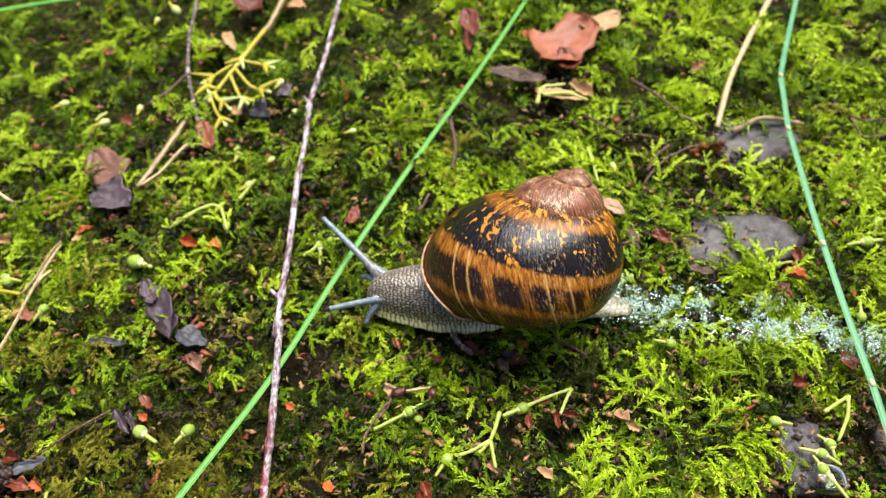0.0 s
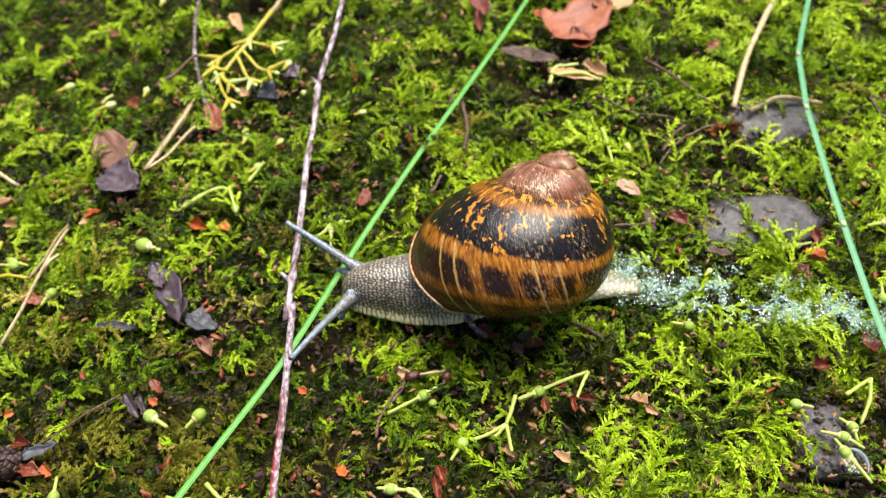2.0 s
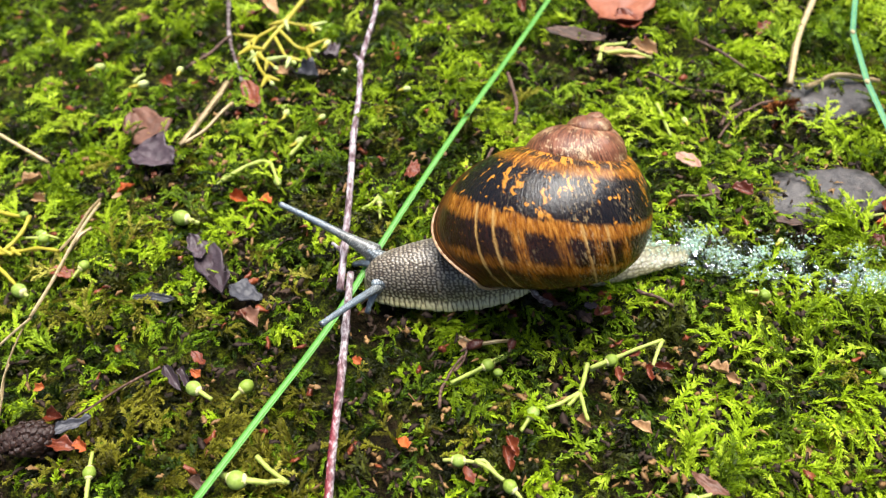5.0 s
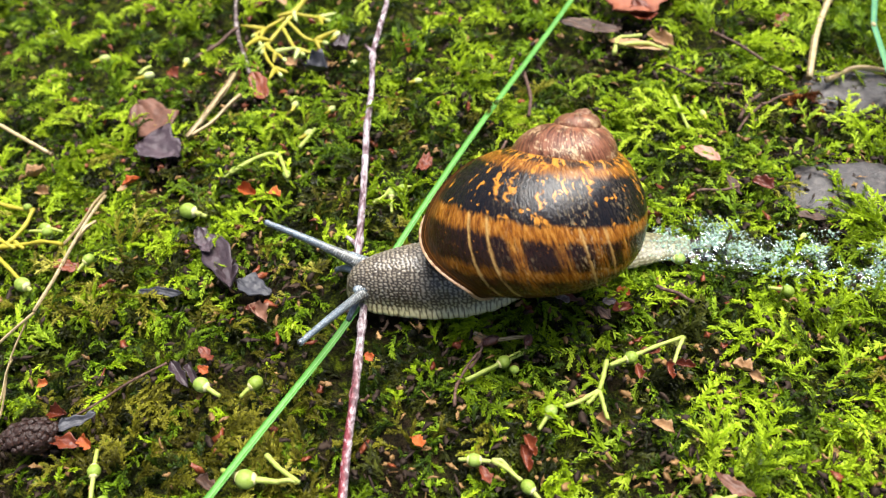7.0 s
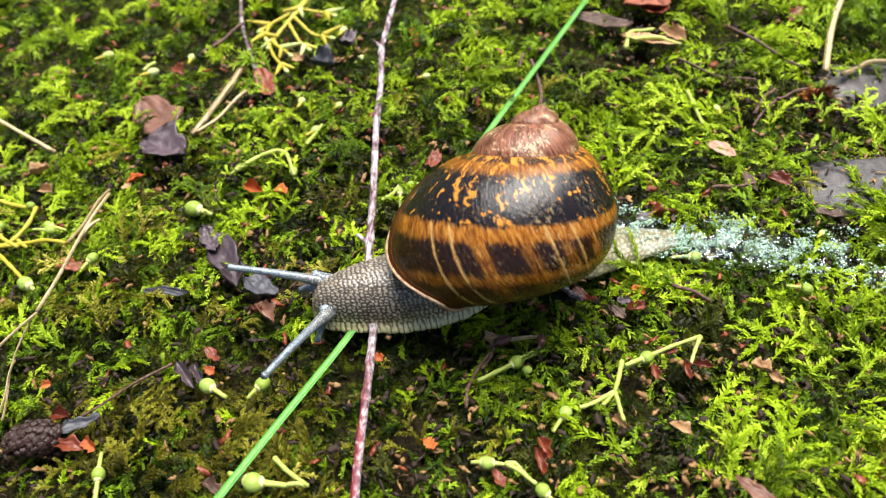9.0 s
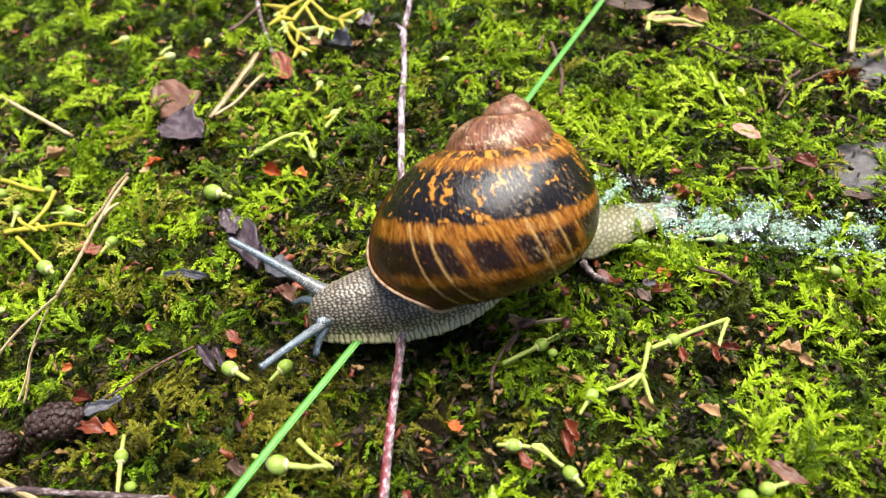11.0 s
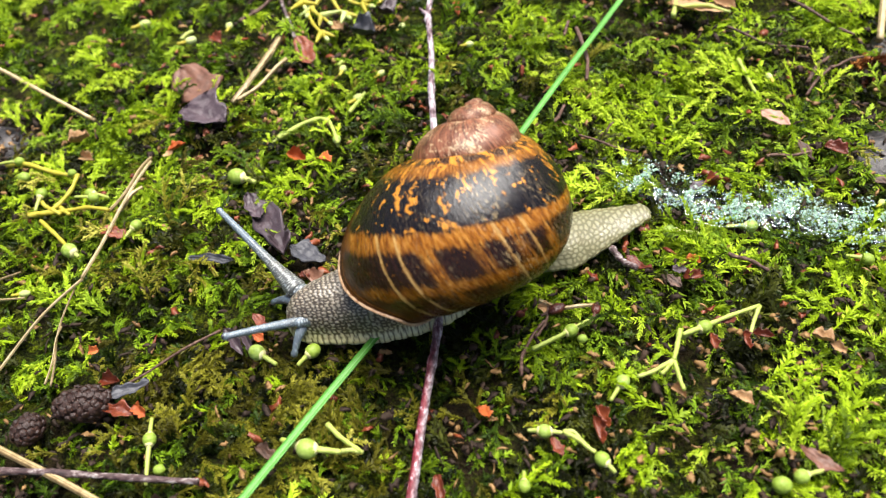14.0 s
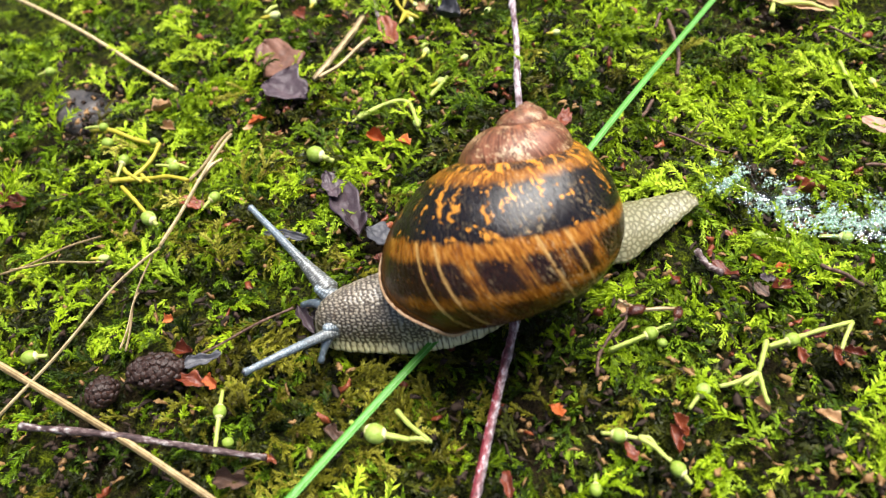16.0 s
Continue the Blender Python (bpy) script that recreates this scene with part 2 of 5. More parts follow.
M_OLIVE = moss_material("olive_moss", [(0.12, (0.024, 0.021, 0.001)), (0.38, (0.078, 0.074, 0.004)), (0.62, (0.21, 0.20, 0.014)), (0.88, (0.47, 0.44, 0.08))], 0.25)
# Old stems, with the shade of the gaps between shoots put into their colour.
M_OLD_SHADED = moss_material("old_moss", [(0.1, (0.003, 0.0035, 0.0005)), (0.45, (0.012, 0.015, 0.001)), (0.7, (0.034, 0.040, 0.003)), (0.9, (0.10, 0.11, 0.008))], 0.15)
M_REDMOSS = moss_material("red_moss", [(0.12, (0.035, 0.008, 0.002)), (0.4, (0.12, 0.032, 0.006)), (0.68, (0.25, 0.080, 0.014)), (0.9, (0.40, 0.17, 0.035))], 0.2)
M_BLADE = tissue("grass_green", [(0.2, (0.05, 0.20, 0.015)), (0.6, (0.10, 0.32, 0.04)), (0.9, (0.20, 0.44, 0.10))], 0.4, 0.4, 1200)
M_BLUEBLADE = tissue("grass_blue_green", [(0.2, (0.04, 0.17, 0.08)), (0.6, (0.085, 0.26, 0.13)), (0.9, (0.17, 0.37, 0.19))], 0.4, 0.4, 1200)


# ---- mesh helpers ----
def mesh_object(name, verts, faces, material, parent=None, label="", smooth=True):
    """A mesh object from arrays in millimetres."""
    me = bpy.data.meshes.new(name)
    me.from_pydata((np.asarray(verts, dtype=float) * MM).tolist(), [], [tuple(int(i) for i in f) for f in faces])
    me.materials.append(material)
    if smooth:
        me.polygons.foreach_set("use_smooth", np.ones(len(me.polygons), dtype=bool))
    ob = new(name, me)
    if parent is not None:
        ob.parent = parent
    if label:
        ob["label"] = label
    return ob


def big_mesh(name, verts, quads, material, tone=None):
    """A large mesh of quads, written straight from arrays in millimetres."""
    me = bpy.data.meshes.new(name)
    me.vertices.add(len(verts))
    me.vertices.foreach_set("co", (verts * MM).astype(np.float32).ravel())
    me.loops.add(quads.size)
    me.loops.foreach_set("vertex_index", quads.astype(np.int32).ravel())
    me.polygons.add(len(quads))
    me.polygons.foreach_set("loop_start", np.arange(0, quads.size, quads.shape[1], dtype=np.int32))
    me.polygons.foreach_set("use_smooth", np.ones(len(quads), dtype=bool))
    me.update(calc_edges=True)
    if tone is not None:
        me.attributes.new("tone", "FLOAT", "POINT").data.foreach_set("value", tone.astype(np.float32))
    me.materials.append(material)
    return new(name, me)


def grid_faces(rows, cols, closed=True):
    """Quads of a grid of rows x cols points, closed round the columns."""
    out = []
    for i in range(rows - 1):
        for j in range(cols if closed else cols - 1):
            k = (j + 1) % cols
            out.append((i * cols + j, i * cols + k, (i + 1) * cols + k, (i + 1) * cols + j))
    return out


def thing(name, label, category, group="", at=None):
    ob = new(name)
    ob.empty_display_size = 0.002
    if at is not None:
        ob.matrix_world = at
    return tagged(ob, label, category, group)


def put_attr(ob, name, values):
    ob.data.attributes.new(name, "FLOAT", "POINT").data.foreach_set("value", np.asarray(values, dtype=np.float32))


def hash2(i, j, k=0):
    h = np.sin(i * 127.1 + j * 311.7 + k * 74.7) * 43758.5453
    return h - np.floor(h)


def value_noise(x, y, seed=0):
    """Smooth noise of 0 to 1 over a plane."""
    xi, yi = np.floor(x), np.floor(y)
    fx, fy = x - xi, y - yi
    fx, fy = fx * fx * (3 - 2 * fx), fy * fy * (3 - 2 * fy)
    a = hash2(xi, yi, seed) * (1 - fx) + hash2(xi + 1, yi, seed) * fx
    b = hash2(xi, yi + 1, seed) * (1 - fx) + hash2(xi + 1, yi + 1, seed) * fx
    return a * (1 - fy) + b * fy


def cells(s, a, seed=0):
    """Cell pattern over a surface: 0 in the grooves, 1 on each knob."""
    si, ai = np.floor(s), np.floor(a)
    f1, f2 = np.full(s.shape, 9.0), np.full(s.shape, 9.0)
    for di in (-1, 0, 1):
        for dj in (-1, 0, 1):
            ci, cj = si + di, ai + dj
            px = ci + 0.5 + 0.75 * (hash2(ci, cj, seed) - 0.5)
            py = cj + 0.5 + 0.75 * (hash2(ci, cj, seed + 5) - 0.5)
            d = np.hypot(s - px, a - py)
            f2 = np.minimum(f2, np.maximum(f1, d))
            f1 = np.minimum(f1, d)
    return np.clip((f2 - f1) / 0.45, 0, 1)


def crown(x, y):
    """Height of the moss tops over the plane: a low mound, in millimetres."""
    return np.maximum(0.8 - ((x + 15) / 41.0) ** 2 - np.maximum(y - 150, 0) * 0.01, -9.0)


# bare spots in the carpet: x, y, radius, how bare
BARE = [(43, 81.5, 11, 1.0), (-90, 30, 9, 0.5), (50, 104, 8, 0.9), (46, 42, 9, 0.9), (-52, 70, 6, 0.9), (-46, 66, 5, 0.8), (-4, 55, 7, 0.15), (3, 47, 7, 0.25), (12, 40, 7, 0.2),
        (-24, 44, 6, 0.2), (-2, 36, 7, 0.2), (-74, 41, 7, 0.6), (-58, 112, 8, 0.45), (-45, 118, 8, 0.5), (14, 72, 6, 0.85), (7, 76, 6, 0.6), (-108, 96, 8, 0.9),
        (-69, 95, 6, 0.8), (15, 120, 10, 0.5), (30, 104, 9, 0.4), (-30, 60, 6, 0.4), (-80, 34, 8, 0.5), (-53, 52, 5, 0.35), (-10, 78, 8, 0.4), (60, 45, 8, 0.7), (-43, 52, 5, 0.2), (20, 45, 8, 0.35), (33, 37, 9, 0.4), (11, 35, 9, 0.4), (-18, 38, 7, 0.3), (27, 52, 5, 0.3), (-19, 48, 5, 0.5), (-26, 37, 6, 0.4), (-91, 80, 7, 0.45)]


def bareness(x, y):
    b = np.zeros(np.shape(x))
    for cx, cy, r, k in BARE:
        d = np.hypot(x - cx, (y - cy) * 1.1) / (r * (0.7 + 0.6 * value_noise(x / 3.0, y / 3.0, 3)))
        b = np.maximum(b, k * np.clip(1.5 - d, 0, 1) * 1.0)
    return np.clip(b, 0, 1)


def soil(x, y):
    """Height of the soil under the moss, in millimetres."""
    lump = 1.9 * (value_noise(x / 9, y / 9, 1) - 0.5) + 1.1 * (value_noise(x / 3.1, y / 3.1, 2) - 0.5) + 1.0 * (value_noise(x / 1.5, y / 1.5, 4) - 0.5)
    return crown(x, y) - 3.6 + lump + 0.6 * bareness(x, y)


# ---- ground ----
def build_ground():
    near_x = np.concatenate([np.arange(-150, -104, 1.5), np.arange(-104, 75, 0.9), np.arange(75, 111, 1.5)])
    near_y = np.concatenate([np.arange(-10, 25, 1.5), np.arange(25, 112, 0.9), np.arange(112, 191, 1.5)])
    far = 1.0 * np.cumsum(np.geomspace(2, 4000, 26))
    gx = np.concatenate([near_x[0] - far[::-1], near_x, near_x[-1] + far])
    gy = np.concatenate([near_y[0] - far[::-1], near_y, near_y[-1] + far])
    x, y = np.meshgrid(gx, gy)
    z = soil(x, y)
    v = np.stack([x, y, z], -1).reshape(-1, 3)
    r, c = x.shape
    i = (np.arange(r - 1)[:, None] * c + np.arange(c - 1)).ravel()
    quads = np.stack([i, i + 1, i + c + 1, i + c], 1)
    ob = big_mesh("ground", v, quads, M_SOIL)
    put_attr(ob, "bare", bareness(x, y).ravel())
    tagged(ob, "damp dark soil felted with low moss and algae", "ground", kind="structure")


build_ground()


# ---- moss ----
def trodden(x, y):
    """The strip over which the snail glides and has glided, where the shoots are pressed flat."""
    line = np.interp(x, [-56, -40, -20, 0, 20], [46, 54, 62, 67, 68])
    crawled = np.clip(1.6 - np.abs(y - line) / 3.6, 0, 1) * (x > -56) * (x < 14)
    slimed = np.interp(x, [13, 20, 27, 34, 41, 48, 55, 64], [68.8, 68.2, 66.8, 65.4, 64.2, 62.9, 60.6, 58.0])
    return np.maximum(crawled, 0.25 * np.clip(1.8 - np.abs(y - slimed) / 3.0, 0, 1) * (x >= 10) * (x < 66))


def moss_brightness(x, y):
    """How bright the moss is by area: little in front of the snail's path, where dark moss and painted shade mix, more
    beyond it and along the bank.
    """
    # The last dull spot dims the moss for bare soil and the twig's shadow.
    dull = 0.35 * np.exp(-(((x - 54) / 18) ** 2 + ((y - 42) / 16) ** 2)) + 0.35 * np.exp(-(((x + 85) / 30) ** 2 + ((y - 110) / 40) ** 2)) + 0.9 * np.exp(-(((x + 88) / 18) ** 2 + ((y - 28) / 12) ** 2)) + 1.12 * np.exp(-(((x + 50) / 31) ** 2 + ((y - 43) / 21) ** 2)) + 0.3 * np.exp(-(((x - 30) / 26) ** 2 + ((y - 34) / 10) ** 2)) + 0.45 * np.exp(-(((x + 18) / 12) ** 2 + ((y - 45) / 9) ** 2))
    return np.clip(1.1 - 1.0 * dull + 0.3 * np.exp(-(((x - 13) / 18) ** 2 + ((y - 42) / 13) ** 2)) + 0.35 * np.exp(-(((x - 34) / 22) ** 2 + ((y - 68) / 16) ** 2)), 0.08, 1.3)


def moss_sheet(name, count, kind, material, seed, length, leaf, lift, area, label, k=13, low=0.0, broad=0.12):
    """Leafy shoots of moss, each a curved stem with leaves to both sides, joined into one carpet."""
    rng = np.random.default_rng(seed)
    x0, x1, y0, y1 = area
    fronds, twigs = count // 4, 4
    x, y = rng.uniform(x0, x1, fronds * 6), rng.uniform(y0, y1, fronds * 6)
    tuft = np.clip(2.4 * (value_noise(x / 5.5, y / 4.5, 70) * 0.7 + value_noise(x / 2.2, y / 2.2, 71) * 0.3 - 0.18), 0.5, 1)
    keep = kind(x, y) * (1 - bareness(x, y)) * tuft > rng.uniform(0, 1, fronds * 6)
    x, y = x[keep][:fronds], y[keep][:fronds]
    s = len(x)
    clump = value_noise(x / 7, y / 7, seed)
    flow = 2 * np.pi * (value_noise(x / 13, y / 13, seed + 1) * 1.6 + 0.25) + rng.normal(0, 0.5, s)
    size = 1.15 * length * rng.uniform(0.6, 1.4, s) * (0.75 + 0.5 * clump) * np.clip(0.45 + 0.6 * moss_brightness(x, y), 0.6, 1.2)
    press = trodden(x, y)
    size = size * (1 - 0.35 * press)
    rise = np.radians(lift + rng.normal(0, 16, s)) * (1 - 0.8 * press)
    droop = rng.uniform(0.5, 1.4, s)
    z = soil(x, y) + rng.uniform(0.1, 1.5, s) + 0.9 * clump - low - 0.9 * press
    shade = rng.beta(0.75, 0.85, s)
    # side shoots leave each frond to both sides
    many = lambda a: np.repeat(a, twigs)
    rank = np.tile(np.arange(twigs), s)
    on = np.where(rank == 0, 0.0, 0.10 + 0.22 * rank + rng.uniform(-0.06, 0.06, s * twigs))
    swing = np.where(rank == 0, 0.0, np.where(rank % 2 == 0, 1.0, -1.0) * rng.uniform(0.45, 1.05, s * twigs))
    mid_rise = many(rise) - many(droop) * on * 0.5
    x = many(x) + many(size) * on * np.cos(mid_rise) * np.cos(many(flow))
    y = many(y) + many(size) * on * np.cos(mid_rise) * np.sin(many(flow))
    z = many(z) + many(size) * on * np.sin(mid_rise)
    flow = many(flow) + swing
    size = many(size) * np.where(rank == 0, 1.0, (0.78 - 0.4 * on) * rng.uniform(0.7, 1.15, s * twigs))
    rise = many(rise) - many(droop) * on + np.where(rank == 0, 0, rng.normal(0.05, 0.16, s * twigs))
    droop, clump, shade = many(droop), many(clump), np.clip(many(shade) + rng.normal(0, 0.07, s * twigs), 0, 1)
    s = s * twigs
    n = 3
    # stem: positions along the curve
    def along(t):
        e = rise[:, None] - droop[:, None] * t
        st = np.stack([np.cos(e) * np.cos(flow)[:, None], np.cos(e) * np.sin(flow)[:, None], np.sin(e)], -1)
        return st
    steps = np.linspace(0, 1, n)
    d = along(steps)
    pos = np.concatenate([np.zeros((s, 1, 3)), np.cumsum((d[:, 1:] + d[:, :-1]) / 2 * (size / (n - 1))[:, None, None], 1)], 1)
    pos += np.stack([x, y, z], -1)[:, None]
    side = np.stack([-np.sin(flow), np.cos(flow), np.zeros(s)], -1)
    roll = rng.normal(0, 0.5, s)
    upv = np.cross(d[:, n // 2], side)
    upv /= np.linalg.norm(upv, axis=1)[:, None]
    upv *= np.sign(upv[:, 2:3] + 1e-6)
    sv = side * np.cos(roll)[:, None] + upv * np.sin(roll)[:, None]
    uv_ = -side * np.sin(roll)[:, None] + upv * np.cos(roll)[:, None]
    # leaves: two rows and a third on top
    t = np.tile(np.linspace(0.06, 0.99, k), 3)
    which = np.repeat(np.array([1.0, -1.0, 0.0]), k)
    t = np.clip(t + which * 0.02, 0, 1)
    fi = t * (n - 1)
    lo = np.minimum(fi.astype(int), n - 2)
    w = (fi - lo)[None, :, None]
    base = pos[:, lo] * (1 - w) + pos[:, lo + 1] * w
    ax = d[:, lo] * (1 - w) + d[:, lo + 1] * w
    m = len(t)
    spread = np.radians(rng.uniform(22, 58, (s, m)))
    tip = np.clip(1.15 - 0.55 * t, 0, 1) * (t > 0.9) + (t <= 0.9) * (0.75 + 0.25 * np.sin(t * 3.1))
    ll = leaf * (size / length)[:, None] ** 0.5 * tip[None] * rng.uniform(0.6, 1.35, (s, m))
    outv = sv[:, None] * which[None, :, None] + uv_[:, None] * (np.where(which == 0, 0.9, 0.25)[None, :, None] + rng.normal(0, 0.5, (s, m, 1)))
    outv /= np.linalg.norm(outv, axis=2)[..., None]
    dirv = ax * np.cos(spread)[..., None] + outv * np.sin(spread)[..., None]
    dirv[..., 2] += rng.normal(0, 0.12, (s, m))
    wid = np.cross(dirv, uv_[:, None] + rng.normal(0, 0.3, (s, m, 3)))
    wid /= np.linalg.norm(wid, axis=2)[..., None] + 1e-9
    hw = (broad * ll)[..., None]
    nrm = np.cross(wid, dirv)
    mid = base + dirv * (ll * 0.38)[..., None]
    leafv = np.stack([base, mid + wid * hw + nrm * hw * 0.35, base + dirv * ll[..., None] + nrm * hw * rng.uniform(-2.2, 0.6, (s, m, 1)), mid - wid * hw + nrm * hw * 0.35], 2)
    lv = leafv.reshape(-1, 3)
    lq = np.arange(len(lv)).reshape(-1, 4)
    # stems, three-sided
    a = 0.11 * (1.1 - 0.75 * steps)[None, :, None, None]
    ang = np.array([0.0, 2.1, 4.2])
    ring = pos[:, :, None] + a * (sv[:, None, None] * np.cos(ang)[None, None, :, None] + uv_[:, None, None] * np.sin(ang)[None, None, :, None])
    rv_ = ring.reshape(-1, 3)
    b = (np.arange(s)[:, None, None] * (n * 3) + np.arange(n - 1)[None, :, None] * 3 + np.arange(3)[None, None, :])
    nx = (np.arange(s)[:, None, None] * (n * 3) + np.arange(n - 1)[None, :, None] * 3 + ((np.arange(3) + 1) % 3)[None, None, :])
    rq = np.stack([b, nx, nx + 3, b + 3], -1).reshape(-1, 4) + len(lv)
    # Dull areas lower the tone itself too, shade put into the leaf colour.
    tone = np.clip(shade * 0.72 + 0.28 * clump, 0, 1) * np.clip(0.8 + 0.24 * moss_brightness(x, y), 0.8, 1.06)
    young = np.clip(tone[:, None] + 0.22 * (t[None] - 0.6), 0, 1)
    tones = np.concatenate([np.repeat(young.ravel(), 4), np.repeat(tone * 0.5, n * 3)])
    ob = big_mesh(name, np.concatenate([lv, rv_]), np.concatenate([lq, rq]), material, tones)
    return tagged(ob, label, "moss", kind="stuff")


def patch(x, y, seed):
    return value_noise(x / 17, y / 17, seed) * 0.65 + value_noise(x / 6, y / 6, seed + 1) * 0.35


NEAR, WIDE = (-105, 75, 24, 112), (-140, 95, 8, 168)


def outside(x, y):
    return 1.0 - 1.0 * ((x > -105) & (x < 75) & (y > 24) & (y < 112))


moss_sheet("old_moss", 7000, lambda x, y: 1.2 + 0 * x, M_OLD_SHADED, 20, 3.6, 0.95, 24, NEAR, "dark old moss stems under the living carpet, gap shade in their colour", 8, 0.1, 0.17)
moss_sheet("green_moss", 8000, lambda x, y: np.clip(0.35 + 1.3 * (patch(x, y, 11) - 0.35), 0.15, 1) + 0.45 * np.clip(0.9 - moss_brightness(x, y), 0, 1), M_GREEN, 21, 4.8, 0.8, 20, NEAR, "deep green feathery moss in a dense low carpet", 13, 0.0, 0.15)
moss_sheet("bright_moss", 7800, lambda x, y: np.clip(2.6 * (patch(x, y, 12) - 0.26), 0.10, 1) * moss_brightness(x, y), M_BRIGHT, 22, 5.6, 0.82, 26, NEAR, "bright yellow-green feather moss with pointed leaves", 16, 0.0, 0.15)
moss_sheet("olive_moss", 4000, lambda x, y: np.clip(2.2 * (patch(x, y, 13) - 0.46), 0.02, 1) * (1.25 - moss_brightness(x, y)) + 1.6 * np.exp(-((x + 49) / 15) ** 2 - ((y - 40) / 9) ** 2), M_OLIVE, 23, 5.0, 0.78, 32, NEAR, "olive brown drying moss among the green", 15, -0.6, 0.14)
moss_sheet("green_moss", 3200, lambda x, y: 0.9 * outside(x, y), M_GREEN, 24, 5.8, 1.6, 25, WIDE, "deep green moss carpet further off", 9)
moss_sheet("bright_moss", 3500, lambda x, y: np.clip(2.4 * (patch(x, y, 12) - 0.22), 0.05, 1) * outside(x, y) * (0.45 + 0.55 * (x > -5)), M_BRIGHT, 25, 6.6, 1.6, 30, WIDE,
           "bright yellow-green feather moss further off", 9)
moss_sheet("red_moss", 55, lambda x, y: np.exp(-((x - 42) / 3.0) ** 2 - ((y - 101) / 3.0) ** 2) * 1.6, M_REDMOSS, 27, 3.2, 0.9, 50, (36, 48, 95, 107), "rust-red withered moss tuft among the green", 12, -0.4)


# ---- the snail ----
def spiral(th, ph):
    """The shell as a tube that grows round an axis; millimetres in the shell's own space."""
    th = np.broadcast_to(th[:, None] if th.ndim == 1 else th, (len(th), len(ph)))
    g = 7.77 * 2.493 ** (th / (2 * math.pi))
    c, s = np.cos(ph), np.sin(ph)
    f = np.clip((-th - 3.6) / 3.0, 0, 1)
    f = f * f * (3 - 2 * f)
    tall = 1.502 - 0.08 * f
    ct, st = math.cos(0.557), math.sin(0.557)
    rho = g * (1.059 + c * ct - tall * s * st)
    z = g * (-2.226 + c * st + tall * s * ct)
    ang = 0.265 - th
    rho = rho * (1 + 0.19 * f)
    blunt = np.clip((-th - 9.0) / 5.0, 0, 1)
    blunt = blunt * blunt * (3 - 2 * blunt)
    rho, z = rho * (1 + 0.10 * blunt), z * (1 - 0.06 * blunt)
    over = np.maximum(z + 0.7, 0)
    z = np.minimum(z, -0.7) + over / (1 + 0.35 * over)
    local = np.stack([rho * np.cos(ang), rho * np.sin(ang), z], -1)
    u1, u2 = 1.298, 0.949
    axis = np.array([math.cos(u1) * math.cos(u2), math.sin(u1) * math.cos(u2), math.sin(u2)])
    e1 = np.cross([0, 0, 1.0], axis)
    e1 /= np.linalg.norm(e1)
    return local @ np.stack([e1, np.cross(axis, e1), axis]) + np.array([3.49, 7.69, 16.27])


def build_shell(parent):
    n, k = 560, 84
    th = np.linspace(-9.5 * math.pi, 0, n)
    ph = np.linspace(-math.pi, math.pi, k + 1)
    # the mouth slants: its upper edge reaches further round the whorl
    vv = (ph + math.pi) / (2 * math.pi)
    under = np.clip((0.41 - vv) / 0.15, 0, 1)
    reach = 0.85 * np.clip((vv - 0.40) / 0.24, 0, 1) ** 1.3 - 0.75 * under * under * (3 - 2 * under)
    th2 = th[:, None] + reach[None] * np.clip((th[:, None] + 2.6) / 2.6, 0, 1)
    v = spiral(th2, ph)
    cen = v[:, :-1].mean(1, keepdims=True)
    # growth ridges and slight dents
    ridge = 0.05 * (value_noise(th[:, None] * 7.0 + 0 * ph, ph[None] * 0.4 + 0 * th[:, None], 31) - 0.5) + 0.02 * (value_noise(th[:, None] * 30 + 0 * ph, ph[None] * 2 + 0 * th[:, None], 32) - 0.5)
    flare = 0.035 * np.clip((th + 0.12) / 0.12, 0, 1)[:, None] ** 2
    v = cen + (v - cen) * (1 + ridge * 0.35 + flare)[..., None]
    ob = mesh_object("shell", v.reshape(-1, 3), grid_faces(n, k + 1, False), M_SHELL, parent, "glossy brown coiled shell with dark broken bands")
    put_attr(ob, "rim", np.repeat(th, k + 1))
    uvl = ob.data.uv_layers.new(name="growth")
    idx = np.empty(len(ob.data.loops), dtype=np.int32)
    ob.data.loops.foreach_get("vertex_index", idx)
    uv = np.stack([th2.ravel()[idx], (ph[idx % (k + 1)] + math.pi) / (2 * math.pi)], -1)
    uvl.data.foreach_set("uv", uv.astype(np.float32).ravel())
    # the thickened rim of the mouth
    rim = v[-1, :-1]
    back = v[-6, :-1]
    mid = rim.mean(0)
    fwd = rim - back
    fwd = (fwd / np.linalg.norm(fwd, axis=1)[:, None])[:, None]
    out = (rim - mid) / np.linalg.norm(rim - mid, axis=1)[:, None]
    a = np.linspace(0, 2 * math.pi, 10, endpoint=False)
    tor = rim[:, None] - out[:, None] * 0.08 + 0.27 * (out[:, None] * np.cos(a)[None, :, None] + fwd * np.sin(a)[None, :, None]) * (0.04 + 0.96 * np.clip(1 - reach[:-1] / 0.06, 0, 1))[:, None, None]
    tor = np.concatenate([tor, tor[:1]])
    mesh_object("shell_lip", tor.reshape(-1, 3), grid_faces(k + 1, 10), M_LIP, ob, "pale rolled lip at the shell's mouth")
    return ob


